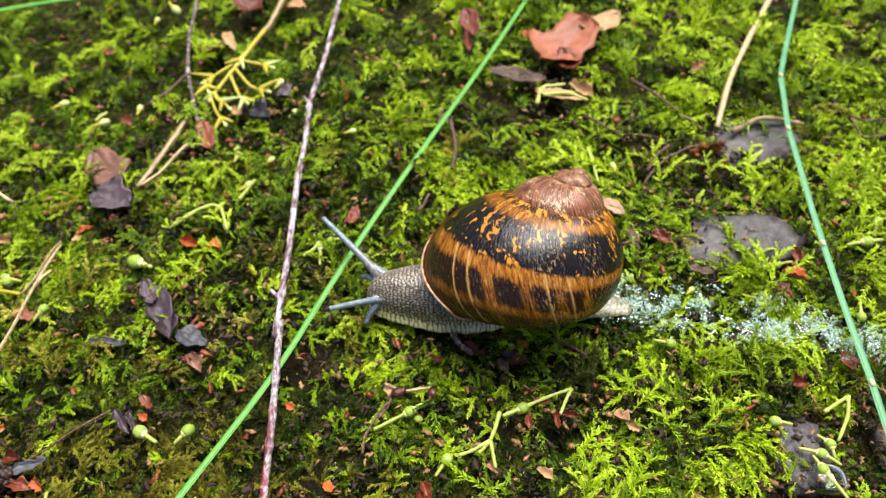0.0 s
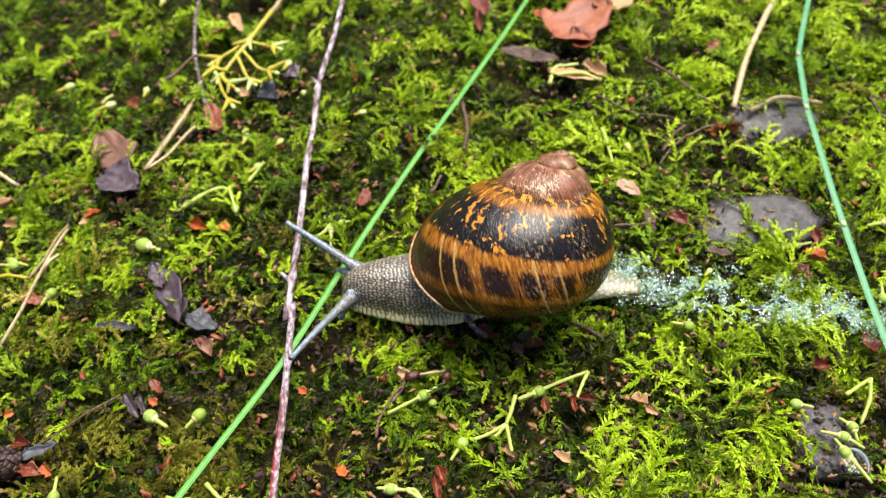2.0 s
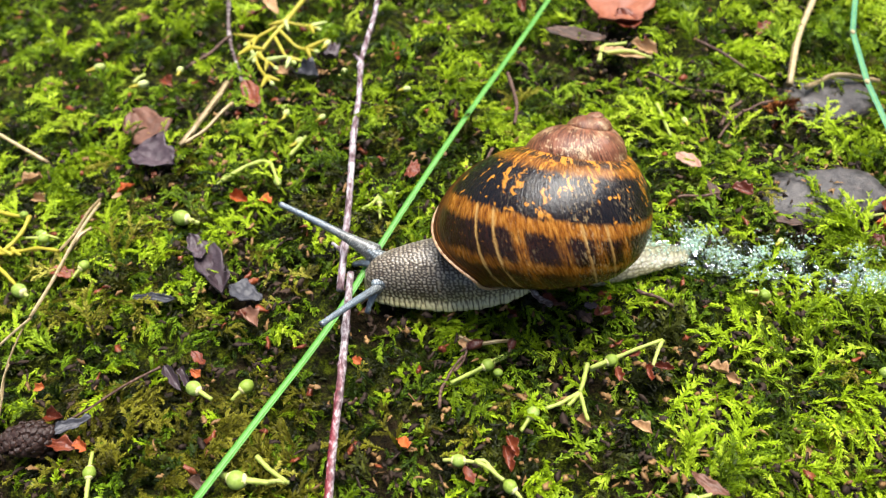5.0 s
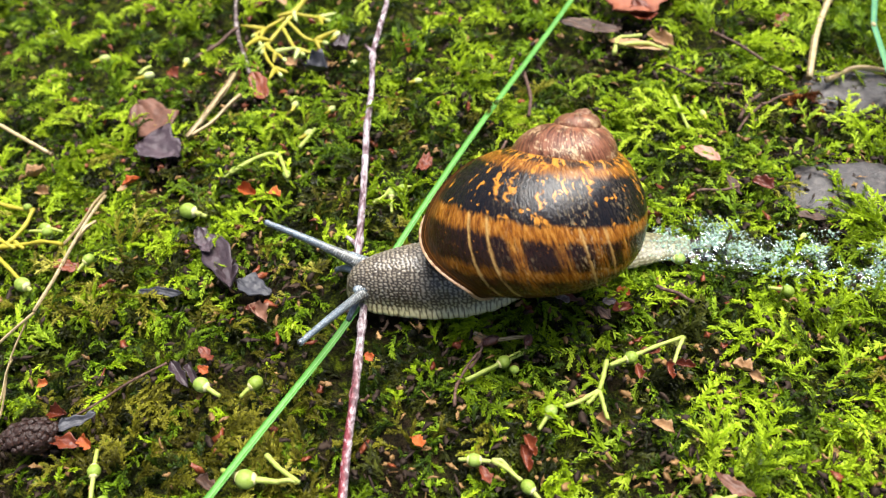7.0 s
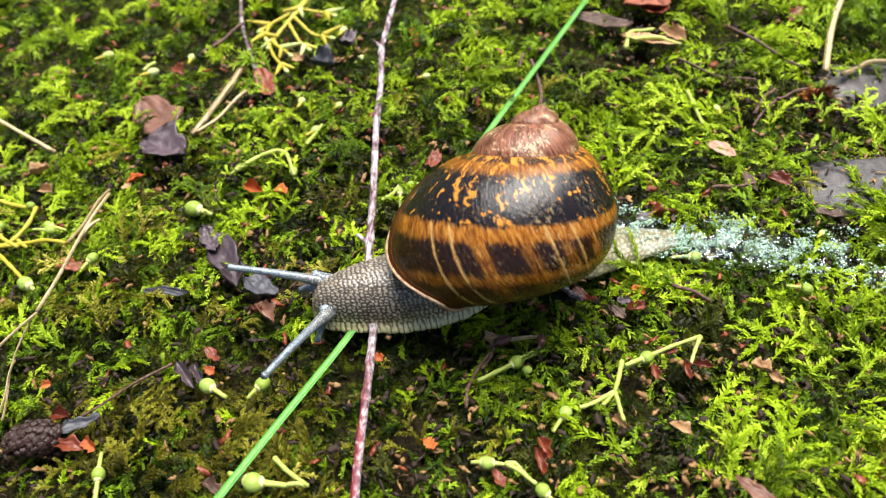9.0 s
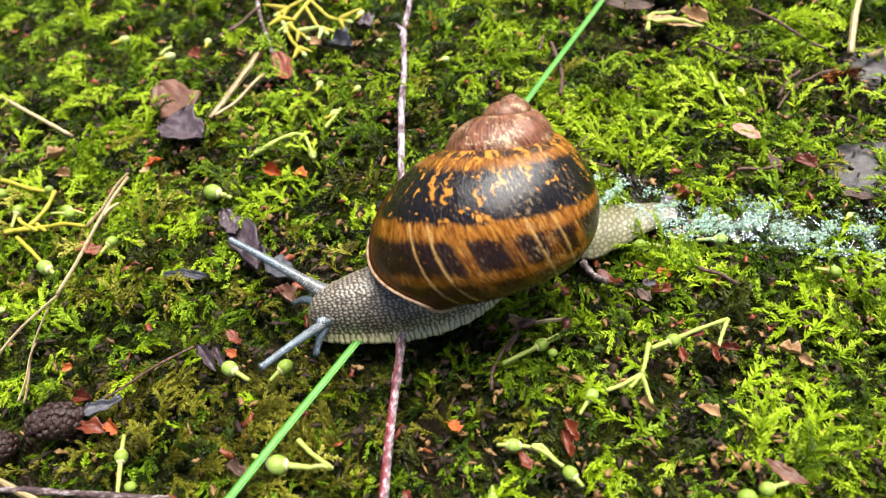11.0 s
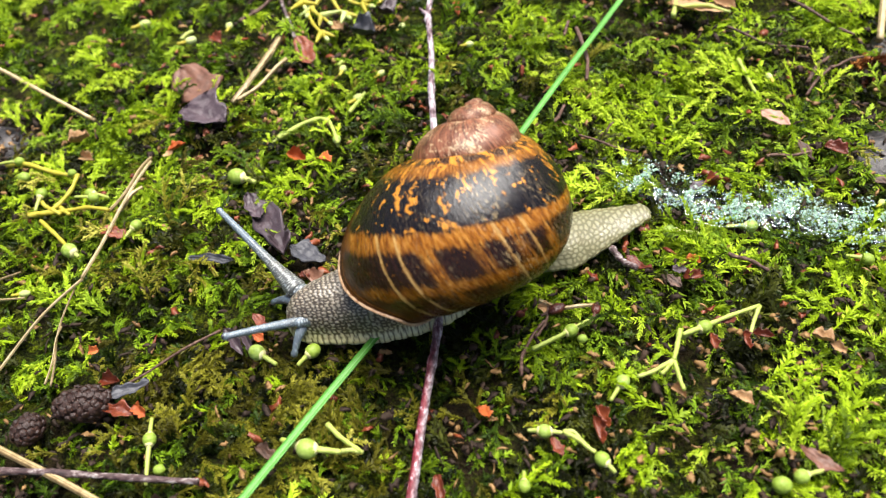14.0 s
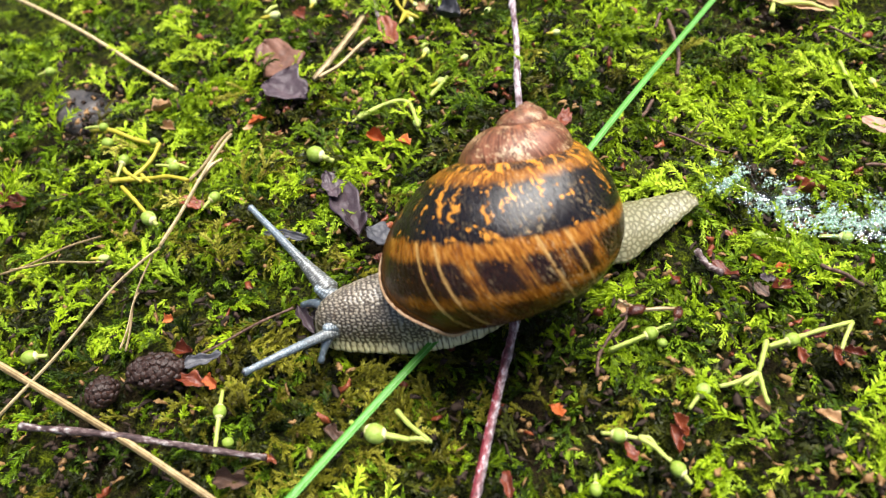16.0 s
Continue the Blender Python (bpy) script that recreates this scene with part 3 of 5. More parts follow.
def loft(name, xs, half, high, material, parent, cell, label="", frill=0.0, knob=0.13, ribbed=1.0):
    """A snail's body part: arched cross-sections along x over a flat sole, covered with tubercles."""
    xs, half, high = np.asarray(xs), np.asarray(half), np.asarray(high)
    k = 120
    a = np.linspace(-0.22 * math.pi, 1.22 * math.pi, k)
    ca, sa = np.cos(a), np.sin(a)
    upper = np.clip(sa, 0, None) ** 0.85
    y = half[:, None] * np.sign(ca) * np.abs(ca) ** 0.9
    z = high[:, None] * upper + np.where(sa < 0, sa * 0.6, 0)[None] + 0.5
    skirt = np.exp(-((z - 0.7) / 0.8) ** 2)
    y = y * (1 + 0.16 * skirt) + np.sign(y) * frill * skirt * np.sin(xs * 3.1)[:, None]
    arc = a[None] * (half + high)[:, None] * 0.55
    tub = cells(xs[:, None] / cell + 0 * arc, arc / (cell * 0.85), 9)
    groove = np.clip(np.abs(np.sin(xs[:, None] * 4.2 + 2.0 * value_noise(xs[:, None] * 2, arc, 8))) * 2.2, 0, 1)
    low = ribbed * np.clip((1.9 - z) / 0.9, 0, 1)
    tub = tub * (1 - low) + groove * low
    r = np.stack([np.zeros_like(y), y, z * 0.8], -1)
    r /= np.linalg.norm(r, axis=2)[..., None] + 1e-9
    v = np.stack([xs[:, None] + 0 * y, y, z], -1) + r * (tub * knob * np.clip(half / 3, 0.2, 1)[:, None])[..., None]
    ob = mesh_object(name, v.reshape(-1, 3), grid_faces(len(xs), k), material, parent, label)
    put_attr(ob, "tubercle", tub.ravel())
    put_attr(ob, "flank", np.clip((3.6 - z) / 2.8, 0, 1).ravel())
    return ob


def profile(xs, stations):
    px = [p[0] for p in stations]
    return [np.interp(xs, px, [p[i] for p in stations]) for i in range(1, len(stations[0]))]


def tube(name, pts, radii, material, parent=None, label="", sides=12, knobs=0.0):
    """A tapered round stem along points, in millimetres."""
    p = np.asarray(pts, dtype=float)
    n = len(p)
    tan = np.gradient(p, axis=0)
    tan /= np.linalg.norm(tan, axis=1)[:, None] + 1e-12
    ref = np.array([0, 0, 1.0]) if abs(tan[:, 2]).mean() < 0.8 else np.array([0, 1.0, 0])
    s = np.cross(tan, ref)
    s /= np.linalg.norm(s, axis=1)[:, None]
    u = np.cross(s, tan)
    a = np.linspace(0, 2 * math.pi, sides, endpoint=False)
    r = np.asarray(radii, dtype=float)[:, None] * (1 + knobs * (hash2(np.arange(n)[:, None], np.arange(sides)[None], 3) - 0.5))
    v = p[:, None] + s[:, None] * (r * np.cos(a))[..., None] + u[:, None] * (r * np.sin(a))[..., None]
    verts = np.concatenate([v.reshape(-1, 3), p[:1], p[-1:]])
    f = grid_faces(n, sides)
    f += [(n * sides, (j + 1) % sides, j) for j in range(sides)]
    f += [(n * sides + 1, (n - 1) * sides + j, (n - 1) * sides + (j + 1) % sides) for j in range(sides)]
    return mesh_object(name, verts, f, material, parent, label)


def ball(name, r, material, parent, at=(0, 0, 0), stretch=(1, 1, 1), label="", rough=0.0, seg=14):
    a, b = np.linspace(0, math.pi, seg // 2 + 2), np.linspace(0, 2 * math.pi, seg, endpoint=False)
    v = np.stack([np.sin(a)[:, None] * np.cos(b), np.sin(a)[:, None] * np.sin(b), np.cos(a)[:, None] + 0 * b], -1)
    if rough:
        v = v * (1 + rough * (hash2(np.arange(v.shape[0])[:, None], np.arange(seg)[None], 7) - 0.5))[..., None]
    v = v * r * np.array(stretch) + np.array(at)
    return mesh_object(name, v.reshape(-1, 3), grid_faces(len(a), seg), material, parent, label)


def build_snail():
    snail = thing("snail", "garden snail with a brown banded shell crawling over moss, horns out", "snail")
    shell = build_shell(snail)
    xs = np.concatenate([np.linspace(-27, 1.5, 220), np.linspace(1.6, 2.6, 22)])
    w, h = profile(xs, [(-27, 0.5, 0.8), (-24, 2.0, 2.4), (-21, 3.5, 3.4), (-18, 4.6, 4.3), (-14, 5.2, 6.0), (-9, 5.1, 6.9), (-5, 4.3, 6.6), (-2, 3.6, 6.0), (0, 3.0, 5.2), (1.2, 2.4, 4.3), (2.1, 1.5, 3.0), (2.6, 0.3, 0.8)])
    front = loft("front_body", xs, w, h, M_SKIN, snail, 0.62, "grey-brown knobbly head and neck over a cream sole", frill=0.07, knob=0.17)
    xs = np.concatenate([np.linspace(0.0, 4, 50), np.linspace(4.1, 20, 100)])
    w, h = profile(xs, [(0, 0.5, 0.2), (0.6, 1.3, 0.4), (3, 1.8, 0.7), (6, 2.5, 1.0), (9, 3.2, 1.5), (14, 4.2, 2.8), (20, 2.6, 4.0)])
    tail = loft("tail", xs, w, h, M_TAIL, snail, 0.8, "pale cream netted tail of the foot", frill=0.06, knob=0.05, ribbed=0.0)
    for side in (1, -1):
        t = np.linspace(0, 1, 12)
        pts = np.stack([0.9 + 3.2 * t, side * (1.7 + 2.2 * t), 3.0 - 2.1 * t ** 1.3 + 0.4 * np.sin(t * 3)], -1)
        if side > 0:
            pts = np.stack([0.3 + 2.0 * t, 2.2 + 2.9 * t, 2.8 - 2.0 * t ** 1.3 + 0.4 * np.sin(t * 3)], -1)
        ten = tube("lower_tentacle", pts, 0.75 - 0.45 * t + 0.1 * (t > 0.85), M_STALK, front, "short blue-grey lower tentacle", 12, 0.15)
        put_attr(ten, "tubercle", hash2(np.arange(len(ten.data.vertices)), 3, 1) ** 2)
        put_attr(ten, "flank", np.zeros(len(ten.data.vertices)))
    for side, a, b in ((-1, (-1.8, -1.0, 3.3), (1.7, -3.5, 4.9)), (1, (-2.0, 1.2, 3.1), (1.2, 2.5, 4.0))):
        t = np.linspace(0, 1, 40)
        pts = np.array(a)[None] + t[:, None] * (np.array(b) - a)[None]
        rad = 0.52 + 1.5 * (1 - t) ** 1.3
        rad[-3:] *= (0.95, 0.8, 0.4)
        root = tube("stalk_root", pts, rad, M_STALK, front, "knobbly root of an eye stalk", 28, 0.04)
        nv = len(root.data.vertices)
        put_attr(root, "tubercle", cells(np.arange(nv) // 28 * 0.27, np.arange(nv) % 28 * 0.36, 6))
        put_attr(root, "flank", np.clip(1.3 - np.arange(nv) // 28 / 30, 0, 1))
    stalks = []
    for far in (True, False):
        t = np.linspace(0, 1, 200)
        ln = 18.0
        bend = 0.5 * np.sin(t * 3.0)
        pts = np.stack([-ln + ln * t, 0 * t, bend - bend[-1]], -1)
        rad = 0.38 + 0.022 * ln * (1 - t) + 3.2 * np.clip(0.47 - t, 0, 1) ** 1.6 + 0.09 * np.exp(-((t - 0.975) / 0.02) ** 2)
        rad[-5:] *= (0.97, 0.9, 0.8, 0.62, 0.3)
        rad[:16] *= np.linspace(0.15, 1, 16)
        st = tube("eye_stalk", pts, rad, M_STALK, snail, "slender blue-grey speckled eye stalk", 24, 0.05)
        nv = len(st.data.vertices)
        ring, spoke = np.arange(nv) // 24, np.arange(nv) % 24
        put_attr(st, "tubercle", cells(ring * ln / 199 / 0.3, spoke * 0.42, 4) ** 1.5)
        put_attr(st, "flank", np.clip((ln - ring * ln / 199 - 7) / 5, 0, 1))
        ball("eye", 0.34, M_EYE, st, (-0.25, 0, 0.12), label="tiny dark eye at the stalk's tip", seg=12)
        stalks.append(st)
    return snail, shell, front, tail, stalks


snail, shell, front_body, tail, stalks = build_snail()


# ---- grass blades and twigs ----
def grass(name, pts, width, material, label, fold=0.35):
    """A long folded grass blade along points, in millimetres."""
    p = np.asarray(pts, dtype=float)
    tan = np.gradient(p, axis=0)
    tan /= np.linalg.norm(tan, axis=1)[:, None]
    s = np.cross(tan, [0, 0, 1.0])
    s /= np.linalg.norm(s, axis=1)[:, None]
    u = np.cross(s, tan)
    prof = np.array([(-1, 0.25), (-0.55, 0.02), (-0.3, 0.10), (0, -0.12), (0.3, 0.10), (0.55, 0.02), (1, 0.25), (0.95, 0.05), (0.5, -0.3), (0, -0.5), (-0.5, -0.3), (-0.95, 0.05)])
    w = np.asarray(width)[:, None, None] * 0.5
    v = p[:, None] + w * (s[:, None] * prof[None, :, :1] + u[:, None] * prof[None, :, 1:] * (fold / 0.35))
    ob = thing(name, label, "grass blade")
    mesh_object("lamina", v.reshape(-1, 3), grid_faces(len(p), len(prof)), material, ob)
    tube("midrib", p - u * np.asarray(width)[:, None] * 0.06, np.asarray(width) * 0.09, M_RIB, ob, "paler midrib", 6)
    return ob


M_RIB = tissue("grass_rib", [(0.2, (0.10, 0.30, 0.05)), (0.8, (0.22, 0.46, 0.14))], 0.4, 0.4, 1200)
M_JOINT = tissue("grass_joint", [(0.2, (0.40, 0.30, 0.14)), (0.8, (0.62, 0.54, 0.34))], 0.5, 0.3)
t = np.linspace(-75, 120, 90)
long_blade = grass("grass_blade", np.stack([t, 0.0006 * (t - 10) ** 2 * 0.35 + 0.25 * np.sin(t / 17), 0.25 * np.sin(t / 11) + 0.4 * np.sin(t / 29) - 1.1 * np.exp(-((t + 18) / 13) ** 2)], -1),
                   1.04 - 0.0006 * (t + 75), M_BLADE, "long fresh green grass blade lying across the moss")
RIGHT = [(74, 156), (67.1, 139.3), (61.4, 125.1), (58.3, 117.0), (55.9, 102.6), (55.1, 83.4), (54.9, 64.5), (54.9, 53.0), (54.6, 46.5), (54.2, 34), (53.5, 18)]
ry = np.linspace(156, 18, 80)
rx = np.interp(-ry, [-p[1] for p in RIGHT], [p[0] for p in RIGHT])
kinked = grass("grass_blade", np.stack([rx, ry, 2.2 + 0.5 * np.sin(ry / 13)], -1), 1.02 + 0.0012 * (100 - ry), M_BLUEBLADE, "kinked blue-green grass blade with pale joints on the moss")
for jy in (117.0, 102.6, 77.0, 52.0):
    jx = float(np.interp(-jy, [-p[1] for p in RIGHT], [p[0] for p in RIGHT]))
    ball("joint", 0.5, M_JOINT, kinked, (jx, jy, 2.3 + 0.5 * math.sin(jy / 13)), (0.85, 1.3, 0.7), "pale tan joint", 0.15, 12)

s = np.linspace(0, 1, 40)
grass("grass_blade", np.stack([-125 + 60 * s, 148.5 + 12 * s - 3 * s ** 2, 1.6 + 1.2 * np.sin(s * 3)], -1), 1.3 - 0.5 * s, M_BLADE, "short green grass blade at the edge of the moss")

M_TWIG = wood_material("twig_bark", [(0.32, (0.035, 0.014, 0.018)), (0.43, (0.10, 0.052, 0.058)), (0.50, (0.24, 0.185, 0.20)), (0.60, (0.42, 0.38, 0.39)), (0.76, (0.60, 0.57, 0.56))], (1400, 420, 1400), 0.5)


def red_twig():
    """Grey bark above, crimson bark with pale flecks below."""
    n = Nodes("red_twig_bark")
    ob = n.coord()
    co = n.map(ob, (2000, 1100, 2000))
    f = n.noise(1.0, co, 5, 0.65, 0.4)
    grey = n.ramp(f, [(0.32, (0.040, 0.020, 0.023)), (0.45, (0.12, 0.075, 0.082)), (0.54, (0.26, 0.215, 0.225)), (0.66, (0.46, 0.42, 0.42)), (0.78, (0.62, 0.59, 0.58))])
    red = n.ramp(f, [(0.34, (0.05, 0.006, 0.009)), (0.50, (0.15, 0.014, 0.022)), (0.565, (0.21, 0.045, 0.055)), (0.61, (0.40, 0.29, 0.31)), (0.74, (0.58, 0.52, 0.54))])
    sep = n.nt.nodes.new("ShaderNodeSeparateXYZ")
    n.set(sep.inputs[0], ob)
    down = n.math("ADD", sep.outputs[1], n.math("MULTIPLY", n.math("SUBTRACT", n.noise(300, ob, 2), 0.5), 0.012))
    n.bump(n.noise(3.0, co, 4), 0.5, 0.0003)
    # the pale skin clings to one flank and has peeled from the other
    flank = n.math("ADD", sep.outputs[0], n.math("MULTIPLY", n.math("SUBTRACT", n.noise(500, ob, 3), 0.5), 0.0012))
    peeled = n.node("MapRange", Value=flank, i1=0.00045, i2=0.00005, i3=0.1, i4=1.0)
    return n.done(n.mix(n.math("MULTIPLY", n.node("MapRange", Value=down, i1=-0.009, i2=-0.022), peeled), grey, red), 0.42, 0.35)


M_REDTWIG = red_twig()


def twig_piece(name, parent, ys, xs, zs, rads, knots, material, label):
    y = np.linspace(ys[0], ys[1], 110)
    x, z = np.interp(-y, *xs), np.interp(-y, *zs)
    rad = np.interp(-y, *rads)
    for at, k in knots:
        rad = rad * (1 + k * np.exp(-((-y - at) / 0.8) ** 2))
    return tube(name, np.stack([x, y, z], -1), rad, material, parent, label, 14, 0.16)


def build_twig():
    """Two lengths of one twig, hinged where the snail pushes it."""
    tw = thing("twig", "thin purplish twig with peeling pale bark lying on moss", "twig")
    upper = twig_piece("upper_stem", tw, (34, -52), ([-34, -14, 0, 11, 21, 35, 52], [3.0, 1.8, 0.0, 0.35, 0.0, 0.15, 0.0]), ([-34, 18, 34, 52], [3.4, 3.3, 2.3, 1.8]), ([-34, 0, 52], [0.44, 0.5, 0.56]),
                       ((1.5, 0.35), (20, 0.25), (44, 0.3)), M_TWIG, "grey-white peeling length")
    lower = twig_piece("lower_stem", tw, (2, -48), ([-2, 6, 16, 27, 48], [0.0, 0.0, 0.1, 0.0, 0.2]), ([-2, 12, 24, 48], [1.8, 1.8, 2.6, 2.6]), ([-2, 25, 48], [0.54, 0.54, 0.60]), ((8, 0.35), (14, 0.25), (19, 0.2)),
                       M_REDTWIG, "crimson length with pale flecks")
    s = np.linspace(0, 1, 6)
    tube("side_bud", np.stack([0.1 - 1.5 * s, -0.5 + 1.9 * s, 3.4 + 0.3 * s], -1), 0.38 - 0.15 * s, M_TWIG, upper, "", 8, 0.2)
    tube("side_bud", np.stack([-1.8 * s, -45 + 1.6 * s, 2.0 + 0.4 * s], -1), 0.42 - 0.15 * s, M_TWIG, upper, "", 8, 0.2)
    return tw, upper, lower


twig, twig_upper, twig_lower = build_twig()


# ---- small things on the moss ----
M_BUD = tissue("bud_green", [(0.15, (0.13, 0.20, 0.012)), (0.5, (0.23, 0.32, 0.04)), (0.85, (0.34, 0.45, 0.14))], 0.45, 0.35, 2500, 0.15)
M_STUB = tissue("stalk_yellow_green", [(0.15, (0.20, 0.27, 0.03)), (0.5, (0.36, 0.42, 0.08)), (0.85, (0.50, 0.52, 0.18))], 0.45, 0.4, 2500, 0.2)
M_COLLAR = tissue("bud_collar", [(0.2, (0.55, 0.50, 0.16)), (0.8, (0.72, 0.66, 0.36))], 0.5, 0.3, 2500, 0.1)


def straw_material():
    """Dry straw: pale and brown fibres run along it."""
    n = Nodes("dry_straw")
    co = n.coord()
    f = n.math("ADD", n.math("MULTIPLY", n.attr("fibre"), 0.5), n.math("MULTIPLY", n.noise(700, co, 4, 0.65), 0.55))
    n.bump(f, 0.6, 0.0002)
    return n.done(n.ramp(f, [(0.25, (0.06, 0.036, 0.014)), (0.45, (0.19, 0.13, 0.055)), (0.62, (0.32, 0.245, 0.12)), (0.8, (0.44, 0.36, 0.21))]), 0.5, 0.35)


M_STRAW = straw_material()
M_DARKTWIG = wood_material("brown_twig", [(0.3, (0.026, 0.012, 0.008)), (0.5, (0.075, 0.036, 0.023)), (0.72, (0.19, 0.115, 0.078))], (1800, 1800, 1800), 0.6)
M_CONE = wood_material("cone_scales", [(0.3, (0.006, 0.003, 0.002)), (0.52, (0.028, 0.012, 0.008)), (0.66, (0.06, 0.026, 0.017)), (0.8, (0.14, 0.08, 0.06))], (1400, 1400, 1400), 0.5)
M_GREYTWIG = wood_material("flaking_bark", [(0.34, (0.022, 0.012, 0.012)), (0.5, (0.07, 0.040, 0.038)), (0.58, (0.20, 0.16, 0.15)), (0.7, (0.50, 0.47, 0.44))], (700, 1500, 1500), 0.55)
M_YELLOW = tissue("flower_stalk_yellow", [(0.15, (0.25, 0.20, 0.012)), (0.5, (0.40, 0.34, 0.03)), (0.85, (0.52, 0.48, 0.11))], 0.5, 0.3, 2500, 0.2)
M_SEED = tissue("pale_green_bud", [(0.15, (0.28, 0.34, 0.07)), (0.5, (0.44, 0.50, 0.16)), (0.85, (0.58, 0.62, 0.34))], 0.5, 0.3, 2500, 0.2)
LOOKS = {
    "orange": (tissue("orange_leaf", [(0.25, (0.15, 0.028, 0.006)), (0.5, (0.38, 0.085, 0.018)), (0.8, (0.54, 0.19, 0.06))], 0.5, 0.28, 2500, 0.15), "faded orange leaf scrap", "leaf"),
    "faded": (tissue("faded_leaf", [(0.25, (0.13, 0.032, 0.014)), (0.5, (0.27, 0.090, 0.045)), (0.8, (0.43, 0.20, 0.115))], 0.5, 0.3, 700, 0.15), "faded orange-brown leaf", "leaf"),
    "tan": (tissue("tan_leaf", [(0.25, (0.18, 0.09, 0.035)), (0.5, (0.38, 0.22, 0.10)), (0.8, (0.55, 0.38, 0.21))], 0.55, 0.35, 2500, 0.2), "dry tan leaf scrap", "leaf"),
    "rust": (tissue("rust_leaf", [(0.2, (0.030, 0.005, 0.002)), (0.5, (0.11, 0.020, 0.007)), (0.8, (0.27, 0.070, 0.022))], 0.4, 0.42, 2500, 0.1), "red-brown curled bud scale", "bud scale"),
    "pink": (tissue("pinkish_leaf", [(0.25, (0.04, 0.016, 0.010)), (0.5, (0.15, 0.068, 0.042)), (0.8, (0.33, 0.19, 0.135))], 0.5, 0.3, 700, 0.1), "pinkish brown withered leaf", "leaf"),
    "purple": (tissue("purple_leaf", [(0.2, (0.010, 0.006, 0.008)), (0.5, (0.042, 0.027, 0.032)), (0.8, (0.12, 0.085, 0.095))], 0.42, 0.4, 1800, 0.0), "wet dark purple-brown leaf", "leaf"),
    "slate": (tissue("slate_leaf", [(0.2, (0.010, 0.010, 0.013)), (0.5, (0.035, 0.035, 0.042)), (0.8, (0.09, 0.09, 0.10))], 0.5, 0.4, 1800, 0.0), "slate grey rotten leaf scrap", "leaf"),
    "petal": (tissue("dry_petal", [(0.25, (0.20, 0.08, 0.045)), (0.5, (0.36, 0.19, 0.125)), (0.8, (0.52, 0.38, 0.29))], 0.45, 0.4, 900, 0.2), "pale pinkish dried petal", "petal"),
    "bark": (wood_material("bark_scrap", [(0.3, (0.012, 0.006, 0.004)), (0.5, (0.05, 0.025, 0.015)), (0.7, (0.14, 0.078, 0.05))], (350, 1800, 350), 0.6), "dark flake of rotten bark", "bark"),
}

BUDS = [  # x, y, diameter, stub ends
    (-60.0, 79.5, 2.93, [(-57.0, 78.5)]),
    (-51.6, 47.9, 2.34, [(-48.9, 46.3)]),
    (-44.3, 47.8, 2.16, [(-46.1, 46.0)]),
    (-27.7, 80.7, 1.74, [(-27.5, 77.0)]),
    (-11.6, 49.6, 1.98, [(-16.7, 46.9), (-8.9, 51.1)]),
    (4.9, 49.8, 1.97, [(2.0, 48.5)]),
    (-6.1, 42.3, 1.90, [(-7.8, 40.0)]),
    (28.0, 60.2, 1.89, [(25.7, 61.1)]),
    (40.7, 47.5, 1.77, [(43.1, 47.1)]),
    (64.4, 79.9, 2.28, [(61.1, 79.7), (67.4, 80.5)]),
    (47.6, 44.1, 1.74, [(46.3, 45.6), (47.8, 42.1)]),
    (46.0, 42.7, 1.73, [(43.2, 43.7), (48.3, 41.1)]),
    (45.5, 40.4, 1.86, [(44.8, 42.5), (47.8, 36.3)]),
    (47.9, 75.0, 1.66, [(45.2, 74.9), (50.7, 75.8)]),
    (44.6, 60.4, 1.38, [(46.0, 58.9), (42.9, 62.8)]),
    (58.7, 65.1, 1.77, [(59.5, 67.9)]),
    (-73.8, 70.7, 1.90, [(-75.1, 68.8)]),
    (-81.9, 76.3, 1.76, [(-85.2, 77.0)]),
    (-54.0, 88.3, 1.62, [(-55.7, 87.1)]),
    (-45.1, 86.5, 1.60, [(-44.8, 85.1)]),
    (-43.4, 34.5, 2.74, [(-46.7, 35.9), (-39.3, 34.2)]),
    (-63.1, 36.5, 1.92, [(-63.7, 39.5), (-62.3, 31.0)]),
    (-61.0, 32.7, 1.46, []),
    (-91.8, 43.1, 2.25, [(-89.7, 43.7)]),
    (-98.0, 86.3, 1.71, [(-101.6, 86.4)]),
    (-95.6, 82.3, 2.04, []),
    (-91.1, 78.2, 1.98, [(-91.2, 74.9)]),
    (-82.6, 77.3, 1.77, [(-79.7, 76.6)]),
    (-83.0, 66.7, 2.52, [(-81.5, 65.8)]),
    (-87.4, 82.3, 1.46, []),
    (9.3, 29.5, 2.18, []),
    (11.7, 30.5, 1.83, [(14.7, 31.4)]),
    (-15.8, 36.1, 1.89, [(-17.7, 36.4), (-13.7, 36.0)]),
    (-9.6, 32.6, 1.95, [(-8.3, 31.2)]),
    (-18.4, 29.7, 1.58, [(-18.4, 31.5)]),
    (67.9, 84.6, 1.74, [(66.3, 81.7)]),
    (-26.0, 81.9, 1.55, [(-24.6, 82.5)]),
    (-10.3, 48.5, 1.31, []),
    (3.2, 65.2, 2.1, [(7.0, 65.0)]),
    (14.2, 66.0, 1.9, [(11.0, 66.3)]),
    (-115.6, 102.4, 1.9, [(-118.0, 101.8)]),
]
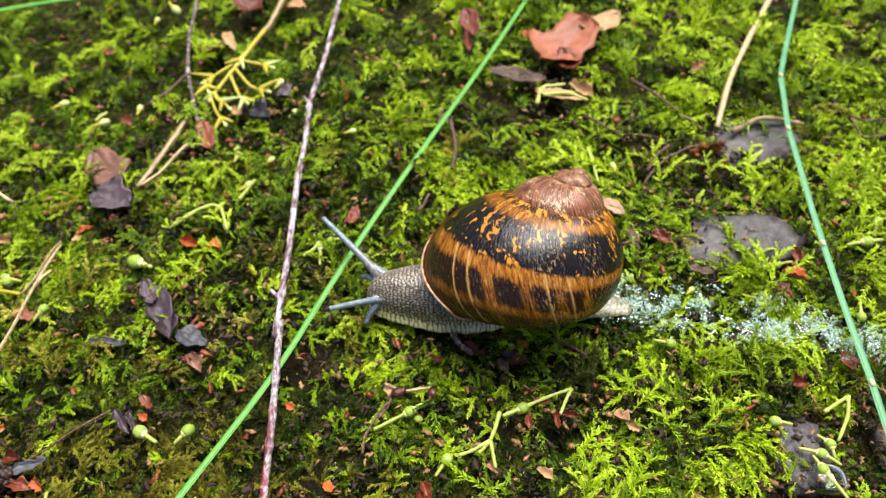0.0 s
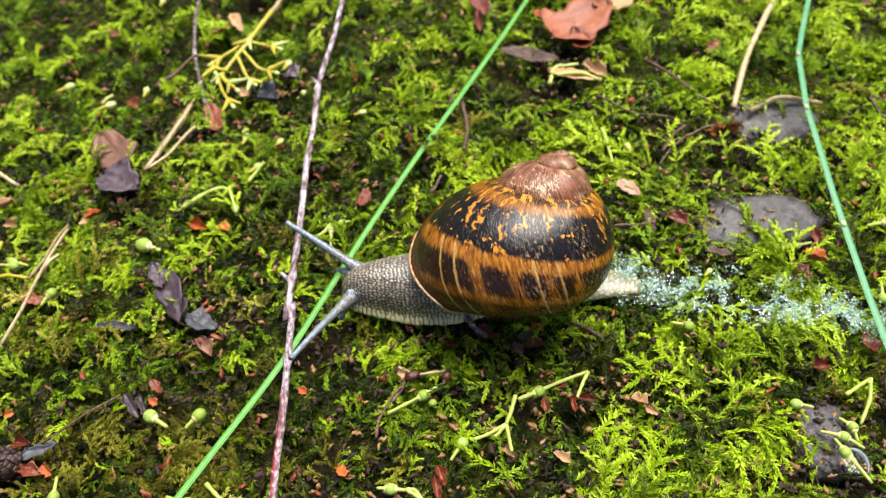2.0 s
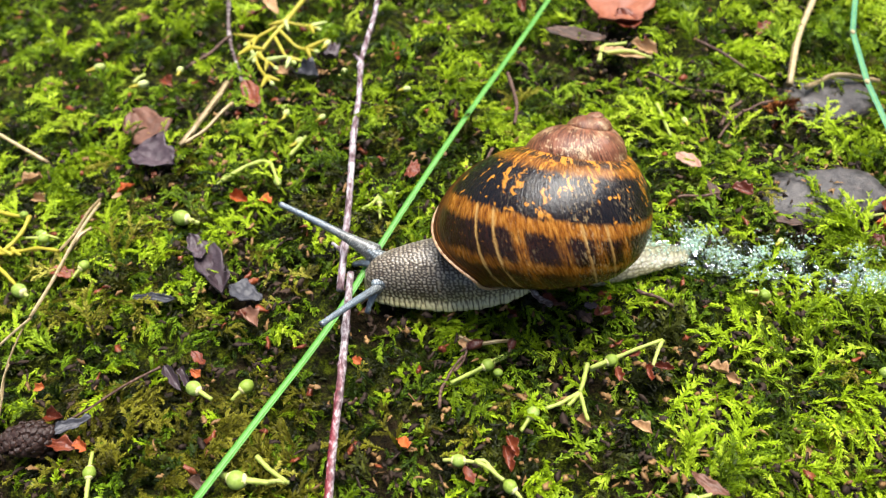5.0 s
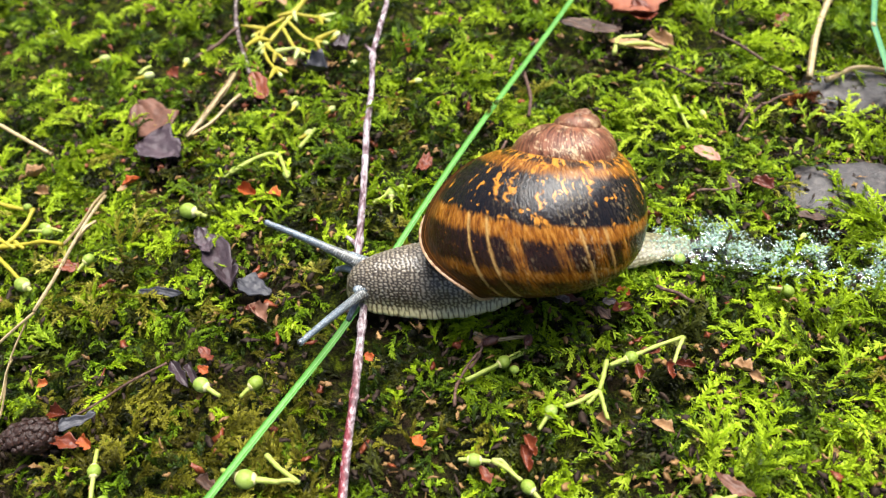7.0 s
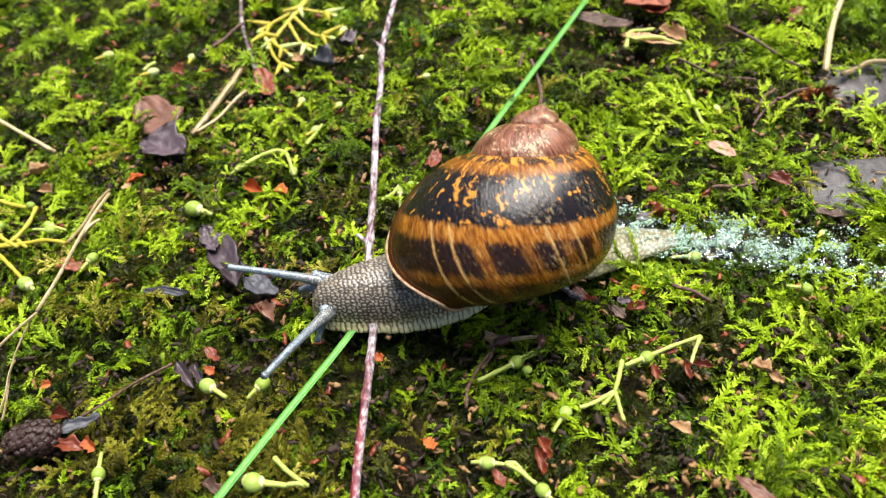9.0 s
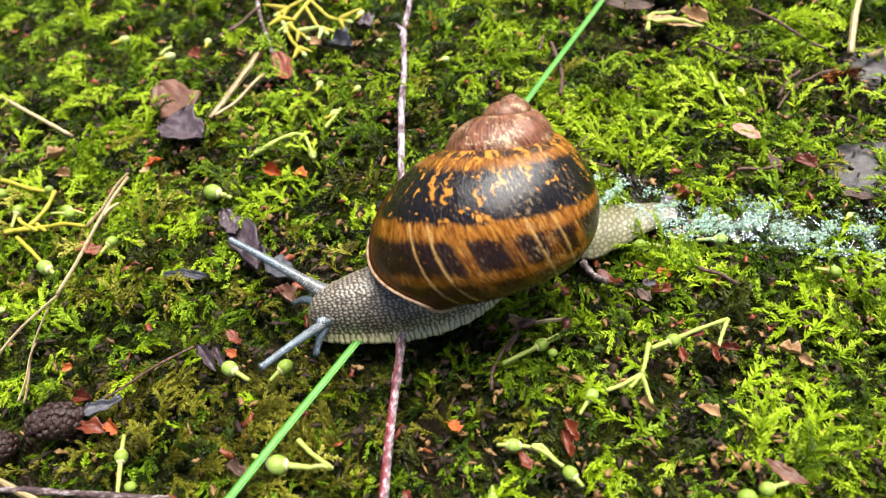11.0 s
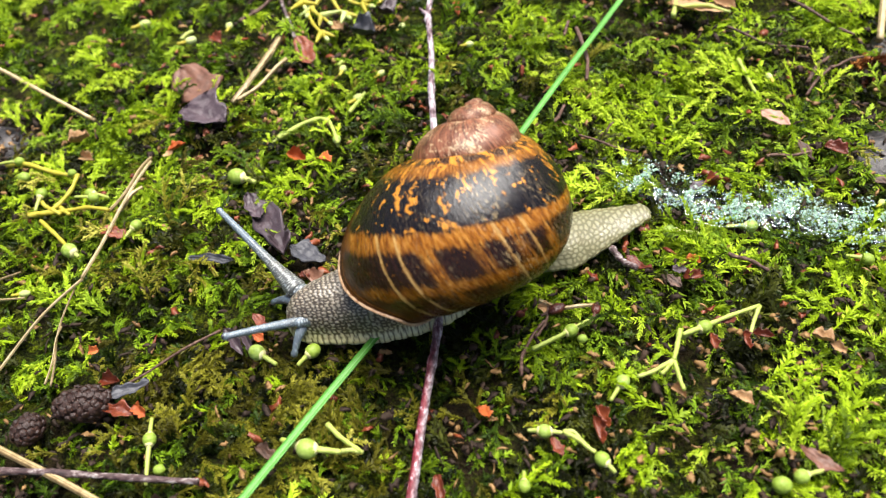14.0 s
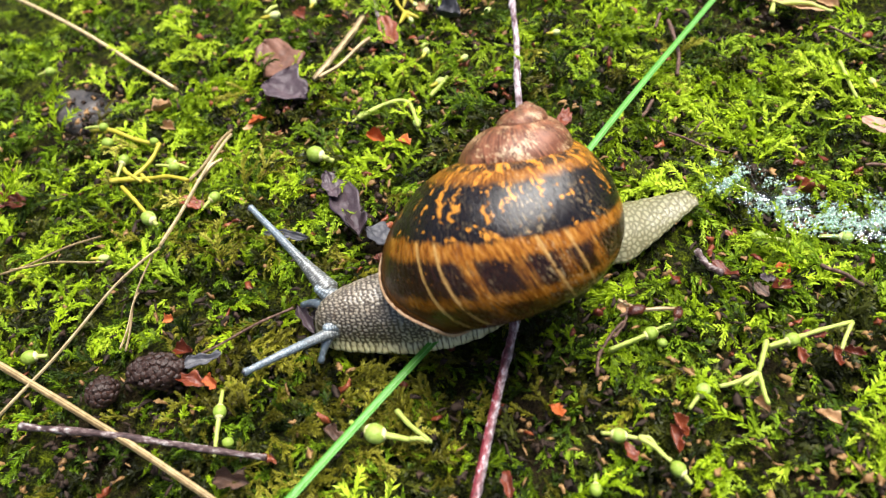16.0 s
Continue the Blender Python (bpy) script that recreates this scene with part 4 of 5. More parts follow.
YELLOW_STALKS = [  # width, points x, y
    (0.74, [(-16.6, 46.8), (-11.6, 49.6), (-8.9, 51.0)]),
    (0.82, [(1.9, 48.4), (4.9, 49.8), (7.8, 51.0), (12.2, 52.6)]),
    (0.74, [(12.2, 52.6), (11.1, 50.6), (10.2, 48.6)]),
    (0.89, [(1.5, 48.7), (0.7, 46.1), (0.0, 44.4)]),
    (0.79, [(0.0, 44.4), (-2.2, 43.2), (-4.5, 42.3)]),
    (0.79, [(0.0, 44.4), (-0.8, 43.5), (-1.7, 42.6)]),
    (0.79, [(0.0, 44.4), (0.3, 42.5), (0.6, 40.4)]),
    (1.12, [(-54.6, 87.1), (-53.5, 88.3), (-51.0, 90.4), (-48.2, 91.2), (-46.6, 90.3)]),
    (0.91, [(-46.9, 90.9), (-46.0, 88.9), (-44.7, 85.2)]),
    (0.87, [(-30.3, 78.5), (-28.8, 79.8), (-27.7, 81.6)]),
    (0.82, [(48.0, 48.8), (49.9, 49.9), (52.2, 51.3)]),
    (0.81, [(52.2, 51.3), (51.4, 48.4), (48.6, 44.3)]),
    (0.66, [(52.2, 51.3), (51.7, 50.4)]),
    (0.85, [(-41.3, 37.5), (-39.2, 35.5), (-36.9, 33.9)]),
    (0.77, [(-39.2, 34.1), (-38.0, 34.1), (-36.7, 33.9)]),
    (1.12, [(-100.7, 86.4), (-96.9, 86.1), (-91.2, 83.4), (-86.4, 81.8)]),
    (1.07, [(-92.1, 74.1), (-88.5, 74.9), (-86.5, 78.7), (-86.5, 82.2)]),
    (0.98, [(-91.8, 77.8), (-89.8, 75.8), (-86.7, 73.9)]),
    (1.05, [(-92.2, 74.4), (-87.4, 74.5), (-82.7, 74.9), (-78.8, 73.8)]),
    (0.95, [(-89.8, 73.1), (-86.1, 69.8), (-83.3, 67.2)]),
    (0.88, [(-87.2, 75.3), (-85.1, 73.6)]),
    (0.81, [(-13.7, 35.9), (-11.9, 34.7), (-10.3, 33.3)]),
    (0.75, [(-13.7, 35.9), (-12.5, 35.8), (-11.4, 34.4)]),
    (1.44, [(-45.4, 139.6), (-48.0, 132.4), (-49.8, 128.2)]),
    (1.18, [(-48.0, 132.4), (-52.1, 127.6), (-56.0, 123.7)]),
    (1.16, [(-49.3, 129.0), (-52.4, 122.4), (-53.5, 118.3)]),
    (1.01, [(-53.6, 119.2), (-51.7, 114.8), (-49.1, 110.9)]),
    (1.06, [(-48.9, 129.8), (-45.7, 128.9), (-41.8, 126.7)]),
    (1.04, [(-49.7, 127.2), (-45.8, 121.6), (-41.6, 119.5)]),
    (1.03, [(-50.6, 125.6), (-47.8, 119.3), (-45.6, 116.6)]),
    (1.04, [(-55.8, 124.5), (-54.3, 120.9)]),
    (0.91, [(-53.4, 120.8), (-48.9, 115.3)]),
    (1.11, [(11.5, 113.3), (12.7, 118.1), (17.4, 118.8)]),
    (0.99, [(12.7, 115.7), (18.3, 116.3), (21.3, 113.9)]),
    (0.82, [(19.9, 101.1), (20.6, 96.1), (20.8, 92.7)]),
    (0.93, [(-43.5, 92.0), (-42.3, 94.6), (-41.3, 96.6)]),
    (0.97, [(-46.6, 104.6), (-45.6, 105.4)]),
    (1.04, [(-77.6, 116.5), (-75.8, 118.7)]),
]
TAN_STRAWS = [  # width, points x, y
    (1.35, [(-98.5, 43.2), (-85.6, 37.6), (-74.1, 32.3), (-59.7, 25.2)]),
    (0.61, [(-92.4, 34.7), (-88.9, 42.9), (-84.4, 54.7), (-79.5, 61.6)]),
    (0.77, [(-79.5, 61.6), (-78.1, 72.4), (-75.1, 84.4)]),
    (0.50, [(-103.8, 57.0), (-96.9, 60.4), (-89.9, 63.9)]),
    (0.49, [(-102.4, 58.0), (-95.2, 58.8), (-87.5, 59.1)]),
    (0.39, [(-78.6, 44.6), (-80.3, 51.8), (-80.5, 60.5)]),
    (0.38, [(-79.3, 44.7), (-80.0, 50.0), (-80.1, 53.7)]),
    (1.09, [(-138.0, 131.0), (-111.3, 113.2), (-89.0, 96.3)]),
    (1.88, [(67.5, 152.8), (64.6, 146.4), (57.8, 134.5), (50.0, 120.3), (44.6, 106.3)]),
    (1.38, [(47.2, 105.3), (52.8, 108.8), (61.1, 107.5)]),
    (0.97, [(-92.2, 98.7), (-88.3, 96.0)]),
    (1.53, [(-58.5, 114.0), (-60.6, 105.0), (-64.2, 97.4)]),
    (0.98, [(-58.9, 110.9), (-60.9, 103.5), (-62.6, 100.1)]),
    (1.99, [(-42.4, 151.3), (-45.0, 141.5), (-46.1, 137.8)]),
    (0.69, [(-79.0, 74.0), (-76.9, 80.4), (-75.2, 85.2)]),
    (0.98, [(-78.1, 74.5), (-75.5, 79.3)]),
    (0.8, [(-15.4, 54.2), (-12.0, 52.6), (-8.2, 53.4)]),
    (1.0, [(-56.0, 107.0), (-59.6, 101.6), (-63.0, 97.0)]),
]
BROWN_TWIGS = [  # width, points x, y
    (1.22, [(-63.7, 156.8), (-63.0, 142.1), (-60.9, 128.7), (-55.1, 112.5)]),
    (0.51, [(-57.3, 51.8), (-63.6, 47.6), (-69.1, 43.9)]),
    (0.78, [(10.2, 61.4), (12.4, 60.0), (14.9, 58.5)]),
    (1.3, [(-89.0, 33.7), (-78.2, 33.0), (-68.2, 32.2), (-55.8, 31.0)]),
    (0.66, [(19.4, 79.3), (22.7, 79.7), (26.1, 80.0)]),
    (0.93, [(30.0, 96.0), (32.7, 100.2), (35.1, 102.3)]),
    (0.94, [(-67.0, 120.0), (-62.7, 125.4), (-60.3, 128.6)]),
    (0.49, [(-7.4, 84.7), (-3.6, 82.1), (1.0, 80.6)]),
    (0.50, [(-4.2, 84.4), (-1.9, 87.2)]),
    (0.58, [(-16.1, 48.7), (-14.5, 51.3), (-14.2, 53.2)]),
    (0.95, [(-5.5, 111.0), (-4.2, 102.6), (-5.1, 97.0)]),
    (0.64, [(70.9, 109.6), (71.9, 104.4), (76.3, 105.3)]),
    (0.65, [(71.7, 110.4), (74.7, 109.5), (77.9, 110.0)]),
    (0.65, [(-30.1, 44.4), (-29.0, 45.2)]),
    (0.62, [(34.6, 99.4), (37.4, 100.9), (40.8, 102.3)]),
    (0.80, [(-11.0, 87.3), (-9.1, 91.1)]),
    (0.76, [(-6.6, 113.4), (-7.7, 109.5)]),
    (0.42, [(-7.4, 85.5), (-9.7, 87.9)]),
    (0.62, [(-18.1, 43.2), (-18.0, 46.0), (-16.4, 49.3), (-14.8, 51.0)]),
    (0.6, [(20.0, 110.0), (26.0, 105.4), (32.0, 104.0)]),
    (0.7, [(35.0, 100.0), (32.0, 97.0), (29.0, 93.0)]),
    (0.75, [(31.0, 120.0), (37.0, 113.0), (41.0, 108.0)]),
    (1.3, [(-5.2, 62.4), (-4.0, 60.6), (-2.2, 58.8)]),
]
FLAKES = [  # x, y, length, width, turn, look
    (18.7, 131.6, 17.0, 13.5, 44, "faded"),
    (26.4, 138.0, 10.9, 7.1, 28, "tan"),
    (18.6, 125.8, 7.8, 5.4, -74, "rust"),
    (-0.9, 139.5, 10.1, 5.1, -78, "rust"),
    (-1.3, 132.9, 5.4, 1.9, -85, "rust"),
    (-72.0, 103.4, 11.5, 8.8, -50, "pink"),
    (-68.6, 95.2, 10.0, 8.0, -27, "purple"),
    (-53.4, 69.9, 13.1, 4.9, -58, "purple"),
    (-51.0, 65.4, 5.6, 3.5, -70, "purple"),
    (-47.1, 63.8, 6.2, 4.4, -23, "slate"),
    (-56.0, 72.8, 6.2, 3.1, -62, "purple"),
    (-61.3, 64.1, 7.4, 1.5, -7, "slate"),
    (-45.7, 58.9, 4.5, 2.3, -47, "pink"),
    (-52.0, 52.8, 3.6, 1.4, -45, "rust"),
    (-55.1, 49.9, 5.2, 1.7, -52, "purple"),
    (-53.2, 49.8, 4.0, 1.3, -60, "purple"),
    (-51.9, 50.4, 2.0, 1.3, -30, "orange"),
    (22.8, 87.6, 5.8, 2.8, -52, "petal"),
    (-51.2, 83.2, 3.3, 2.2, -16, "orange"),
    (-46.7, 82.2, 3.0, 2.3, -26, "orange"),
    (-71.8, 87.8, 3.8, 1.5, 52, "orange"),
    (-77.7, 70.5, 4.4, 2.6, -10, "rust"),
    (7.4, 40.0, 3.5, 1.5, -43, "tan"),
    (53.9, 57.2, 3.9, 3.3, -89, "rust"),
    (50.2, 72.7, 4.2, 2.4, -26, "orange"),
    (51.8, 77.2, 2.6, 1.8, -79, "rust"),
    (47.6, 69.9, 3.2, 3.0, -40, "rust"),
    (-9.0, 37.6, 3.4, 1.5, -70, "rust"),
    (-22.7, 38.7, 2.5, 1.8, -57, "orange"),
    (-29.5, 51.1, 1.7, 1.3, -40, "orange"),
    (-65.5, 40.6, 2.4, 1.6, -41, "orange"),
    (4.6, 57.4, 3.0, 1.8, 20, "rust"),
    (2.4, 57.0, 2.6, 1.6, -50, "bark"),
    (3.4, 58.9, 2.4, 1.4, 10, "purple"),
    (11.2, 74.0, 4.2, 2.2, 12, "rust"),
    (13.6, 72.8, 3.4, 2.0, -30, "bark"),
    (8.6, 73.6, 3.6, 2.4, 40, "purple"),
    (25.4, 80.6, 5.4, 1.6, -78, "bark"),
    (-90.0, 92.0, 3.6, 2.4, 30, "tan"),
    (-87.2, 87.2, 3.0, 2.0, -20, "tan"),
    (-14.6, 53.3, 2.1, 1.5, -13, "tan"),
        (-26.5, 119.9, 5.7, 1.6, -79, "orange"),
    (-50.8, 150.3, 8.1, 6.5, -34, "rust"),
    (-56.3, 136.6, 6.9, 4.4, 68, "rust"),
    (-53.5, 139.1, 9.2, 2.5, -62, "tan"),
    (-40.2, 148.8, 7.1, 4.4, -22, "tan"),
    (-53.1, 109.7, 8.2, 3.7, -66, "rust"),
    (-70.8, 115.8, 4.1, 2.5, -45, "rust"),
    (-81.0, 138.6, 3.2, 3.1, 41, "rust"),
    (-47.8, 115.4, 4.1, 2.6, -47, "tan"),
    (-42.9, 113.6, 5.0, 4.7, -18, "slate"),
    (-39.1, 119.4, 3.5, 5.8, -19, "purple"),
    (8.1, 121.9, 12.5, 4.3, -17, "bark"),
    (16.6, 115.8, 10.9, 3.5, -9, "tan"),
    (20.6, 117.3, 6.0, 3.1, -44, "tan"),
    (11.8, 134.7, 4.3, 2.2, -10, "orange"),
    (-22.5, 86.8, 2.5, 5.0, -16, "rust"),
    (5.5, 60.4, 2.1, 1.4, -13, "orange"),
    (-1.9, 59.6, 4.5, 1.7, -45, "rust"),
    (18.9, 48.1, 2.8, 2.0, -35, "tan"),
    (20.4, 46.8, 2.3, 1.4, -23, "tan"),
    (11.7, 48.6, 2.9, 1.4, -12, "rust"),
    (9.6, 47.8, 2.6, 1.1, -86, "rust"),
    (5.6, 47.8, 2.2, 1.3, -84, "rust"),
    (-9.7, 36.1, 3.8, 1.7, -80, "rust"),
    (-27.8, 29.6, 3.4, 1.4, -77, "rust"),
    (-14.6, 34.2, 2.7, 1.6, -63, "rust"),
    (-109.7, 72.3, 5.4, 3.3, -4, "rust"),
    (-48.3, 33.9, 3.6, 1.8, -35, "bark"),
    (-74.4, 49.7, 1.5, 1.5, 1, "orange"),
    (7.6, 50.9, 3.1, 1.3, -8, "rust"),
    (-59.2, 28.2, 4.9, 2.6, -6, "bark"),
    (-72.8, 86.6, 3.4, 1.4, 78, "tan"),
    (14.1, 32.3, 5.2, 2.0, -37, "pink"),
    (0.3, 41.0, 2.3, 1.4, -49, "tan"),
    (30.0, 80.7, 3.7, 2.5, -27, "rust"),
    (35.3, 73.7, 4.4, 2.1, -26, "bark"),
    (45.8, 53.4, 2.2, 2.5, 0, "rust"),
    (44.5, 123.8, 4.1, 2.2, 46, "rust"),
    (64.9, 98.6, 2.9, 1.8, -29, "rust"),
    (-68.3, 40.6, 5.0, 2.2, -11, "rust"),
    (-67.6, 43.3, 5.8, 2.0, 25, "slate"),
    (-70.2, 44.8, 3.4, 2.0, -15, "rust"),
    (56.0, 46.3, 1.6, 2.2, 1, "rust"),
    (-47.0, 59.5, 2.2, 1.4, -39, "rust"),
]


def top(x, y):
    return float(crown(np.array(float(x)), np.array(float(y))))


def stem(name, pts, width, material, parent, z0, wobble=0.12, taper=0.25, sides=10, lumps=0.12):
    """A stalk or straw through points x, y that lies on the moss; shape in the thing's own space."""
    p = np.array(pts, dtype=float)
    t = np.linspace(0, 1, len(p))
    s = np.linspace(0, 1, max(10, 5 * len(p)))
    x, y = np.interp(s, t, p[:, 0]), np.interp(s, t, p[:, 1])
    for _ in range(3):
        x[1:-1], y[1:-1] = (x[:-2] + 2 * x[1:-1] + x[2:]) / 4, (y[:-2] + 2 * y[1:-1] + y[2:]) / 4
    z = np.array([top(a, b) for a, b in zip(x, y)]) + z0 + wobble * np.sin(s * 7 + p[0, 0])
    rad = width * 0.34 * (1 + taper * (0.5 - s)) * (1 + lumps * np.sin(s * 23 + p[0, 1]))
    return tube(name, np.stack([x, y, z], -1), rad, material, parent, "", sides, lumps * 0.8)


def bud(x, y, dia, ends):
    """A green flower bud with its stub of stalk; origin under the bud."""
    dia = dia * 0.86
    z = top(x, y) + (2.0 if x < -80 and y > 70 else 1.0 if x < -70 else 0.3) + dia * 0.35
    ob = thing("flower_bud", "small round green flower bud with a cut yellowish stalk on moss", "flower bud", "fallen green buds", pose(x * MM, y * MM, z * MM))
    ax = np.array([1.0, 0.0])
    if ends:
        ax = np.array(ends[0], dtype=float) - (x, y)
        ax /= np.linalg.norm(ax) + 1e-9
    ang = math.atan2(ax[1], ax[0])
    b = ball("ovary", dia / 2, M_BUD, ob, stretch=(1.15, 1.0, 0.97), rough=0.03, seg=20)
    b.rotation_euler = (0, 0, ang)
    for ex, ey in ends:
        e = np.array([ex - x, ey - y])
        n = np.linalg.norm(e)
        d = e / (n + 1e-9)
        s = np.linspace(dia * 0.35, max(n, dia * 0.7), 9)
        zz = -0.15 * (s / s[-1]) ** 2 * min(z - top(x, y), 1.0) * 3
        w = 0.27 * dia / 2.0
        tube("stub", np.stack([d[0] * s, d[1] * s, zz], -1), w * (1.35 - 0.35 * np.linspace(0, 1, 9)), M_STUB, ob, sides=9, knobs=0.08)
        s = np.linspace(dia * 0.36, dia * 0.56, 5)
        tube("collar", np.stack([d[0] * s, d[1] * s, 0 * s], -1), dia * np.array([0.33, 0.35, 0.30, 0.26, 0.2]), M_COLLAR, ob, sides=12, knobs=0.1)
    return ob


def flake(x, y, length, width, turn, look_name, i):
    """A curled leaf scrap with an uneven edge and thickness."""
    mat, label, cat = LOOKS[look_name]
    length, width = length * 0.92, width * 0.85
    rng = np.random.default_rng(500 + i)
    n, m = 19, 11
    flat = length > 7 or look_name == "petal"
    lobe = 0.09 if flat else 0.16
    s = np.linspace(-1, 1, n)
    ph = rng.uniform(0, 6, 4)
    pow_ = rng.uniform(0.35, 0.8)
    wid = np.clip(1 - np.abs(s) ** rng.uniform(1.6, 3.5), 0.02, 1) ** pow_ * (1 + lobe * np.sin(4 * s + ph[0]) + lobe * np.sin(9 * s + ph[1]))
    lop = 1 + 0.18 * np.sin(5 * s + ph[2])
    c = np.linspace(-1, 1, m)
    px = s[:, None] * length / 2 * (1 + 0.06 * np.sin(3 * c + ph[3]))[None]
    py = np.where(c[None] > 0, c[None] * lop[:, None], c[None]) * wid[:, None] * width / 2
    curl = rng.uniform(0.0, 0.22 if flat else 0.85) * width
    pz = curl * (c[None] ** 2) * wid[:, None] + rng.uniform(-0.05, 0.18) * length * s[:, None] ** 2 - 0.12 * width * np.exp(-(c[None] / 0.16) ** 2) * 0.5
    pz = pz + (0.04 if flat else 0.08) * length * (value_noise(px * 1.3 + i, py * 1.3, 6) - 0.5) + (0.025 if flat else 0.05) * width * np.sin(c[None] * 9 + s[:, None] * 4)
    th = 0.05 + 0.02 * width
    a = np.stack([px, py, pz], -1).reshape(-1, 3)
    b = np.stack([px * 0.97, py * 0.97, pz - th], -1).reshape(-1, 3)
    f = grid_faces(n, m, False)
    f += [tuple(q + n * m for q in reversed(face)) for face in grid_faces(n, m, False)]
    rim = [j for j in range(m)] + [k * m + m - 1 for k in range(1, n)] + [(n - 1) * m + j for j in range(m - 2, -1, -1)] + [k * m for k in range(n - 2, 0, -1)]
    f += [(rim[j], rim[j] + n * m, rim[(j + 1) % len(rim)] + n * m, rim[(j + 1) % len(rim)]) for j in range(len(rim))]
    ob = mesh_object({"leaf": "leaf_scrap", "bud scale": "bud_scale", "petal": "dried_petal", "bark": "bark_flake"}[cat], np.concatenate([a, b]), f, mat)
    ob.matrix_world = pose(x * MM, y * MM, (top(x, y) + 0.55 + min(0.12 * width, 0.3)) * MM, rng.uniform(-22, 22) * (0.4 if flat else 1), rng.uniform(-18, 18) * (0.4 if flat else 1), turn)
    return tagged(ob, label + (" lying on moss" if length < 6 else ", large, lying on moss"), cat)


for row in BUDS:
    bud(*row)
SPRIGS = [[0], [1, 2], [3, 4, 5, 6], [7, 8], [9], [10, 11, 12], [13, 14], [15, 16, 17, 18, 19, 20], [21, 22], [23, 24, 25, 26, 27, 28, 29, 30, 31], [32, 33], [34], [35], [36], [37]]
for ids in SPRIGS:
    big = len(ids) > 3
    sp = thing("flower_sprig" if len(ids) > 1 else "flower_stalk", "branched yellow-green flower stalk on moss" if len(ids) > 1 else "short yellow-green flower stalk on moss", "flower stalk")
    for i in ids:
        w, pts = YELLOW_STALKS[i]
        gold = 23 <= i <= 31
        b = stem("branch", pts, w * (0.9 if gold else 0.95 if 15 <= i <= 20 else 1.0), M_YELLOW if gold or 15 <= i <= 20 else M_STUB, sp, 1.2 + (0.8 if big else 0.0))
        if gold:
            (ax, ay), (ex, ey) = pts[-2], pts[-1]
            d = math.atan2(ey - ay, ex - ax)
            for side in (-1, 1):
                q = np.linspace(0, 1, 7)[:, None]
                base = np.array([0.45 * ax + 0.55 * ex, 0.45 * ay + 0.55 * ey])
                ln = 2.6 + 0.9 * ((i + side) % 3)
                pt = base + q * ln * np.array([math.cos(d + 0.75 * side), math.sin(d + 0.75 * side)])
                zz = top(*base) + 2.2 + 0.9 * q * ((i * 7 + side) % 3 - 0.6)
                tube("spur", np.concatenate([pt, zz], 1), 0.52 * (1 - q[:, 0]) ** 0.7 + 0.08, M_SEED if (i + side) % 4 == 0 else M_YELLOW, b, "", 8, 0.12)
            tip = ball("bud_tip", 0.42, M_SEED, b, stretch=(1.6, 1, 0.9), rough=0.06, seg=12, label="pale green unopened bud")
            tip.matrix_local = pose(ex * MM, ey * MM, (top(ex, ey) + 2.1) * MM, 0, 0, math.degrees(d))
for i, (w, pts) in enumerate(TAN_STRAWS):
    st = thing("straw", "dry tan grass straw lying on moss" if w > 0.6 else "thin bleached straw lying on moss", "straw")
    culm = stem("culm", pts, w, M_STRAW, st, 1.0 + 0.12 * (i % 5), 0.3, 0.15, 22, 0.04)
    put_attr(culm, "fibre", hash2(np.arange(len(culm.data.vertices)) % 22, i, 2))
for i, (w, pts) in enumerate(BROWN_TWIGS):
    st = thing("twiglet", "thin dark brown twig lying on moss", "twig")
    lump = 0.17 if w > 1.0 else 0.14
    stem("wood", pts, w, M_GREYTWIG if w > 1.0 else M_DARKTWIG, st, 0.7 + 0.1 * (i % 4), 0.25, 0.2, 10, lump)
for i, row in enumerate(FLAKES):
    flake(*row, i)


# pale unopened buds strewn beyond the snail
for i, (x, y, ln, turn) in enumerate([(-75.6, 115.9, 3.2, 40), (-68.8, 119.1, 2.8, 95), (-45.7, 103.5, 2.6, 85), (-42.4, 95.8, 2.8, 55), (-39, 101.7, 2.2, 60), (-71.8, 148.5, 2.6, 90), (-68, 151.5, 4.0, -45),
                                      (-36, 114.3, 2.4, 70), (-40, 123.3, 3.0, 75), (-86.5, 123, 3.4, 45), (-100.5, 133.9, 3.4, 20), (-24, 108, 2.2, 30), (24, 97, 2.2, 100), (-88, 60, 2.2, 20), (33, 70, 1.8, 50)]):
    sb = thing("unopened_bud", "pale green unopened flower bud on moss", "flower bud", "pale unopened buds", pose(x * MM, y * MM, (top(x, y) + 1.0) * MM, 0, 12, turn))
    ball("petals", ln * 0.3, M_SEED, sb, stretch=(1.25, 0.8, 0.75), rough=0.1, seg=12)
    s = np.linspace(0, 1, 6)
    tube("stub", np.stack([-ln * 0.3 - ln * 0.5 * s, 0.1 * ln * s ** 2, -0.05 * ln * s], -1), ln * (0.13 - 0.05 * s), M_YELLOW, sb, sides=7, knobs=0.1)


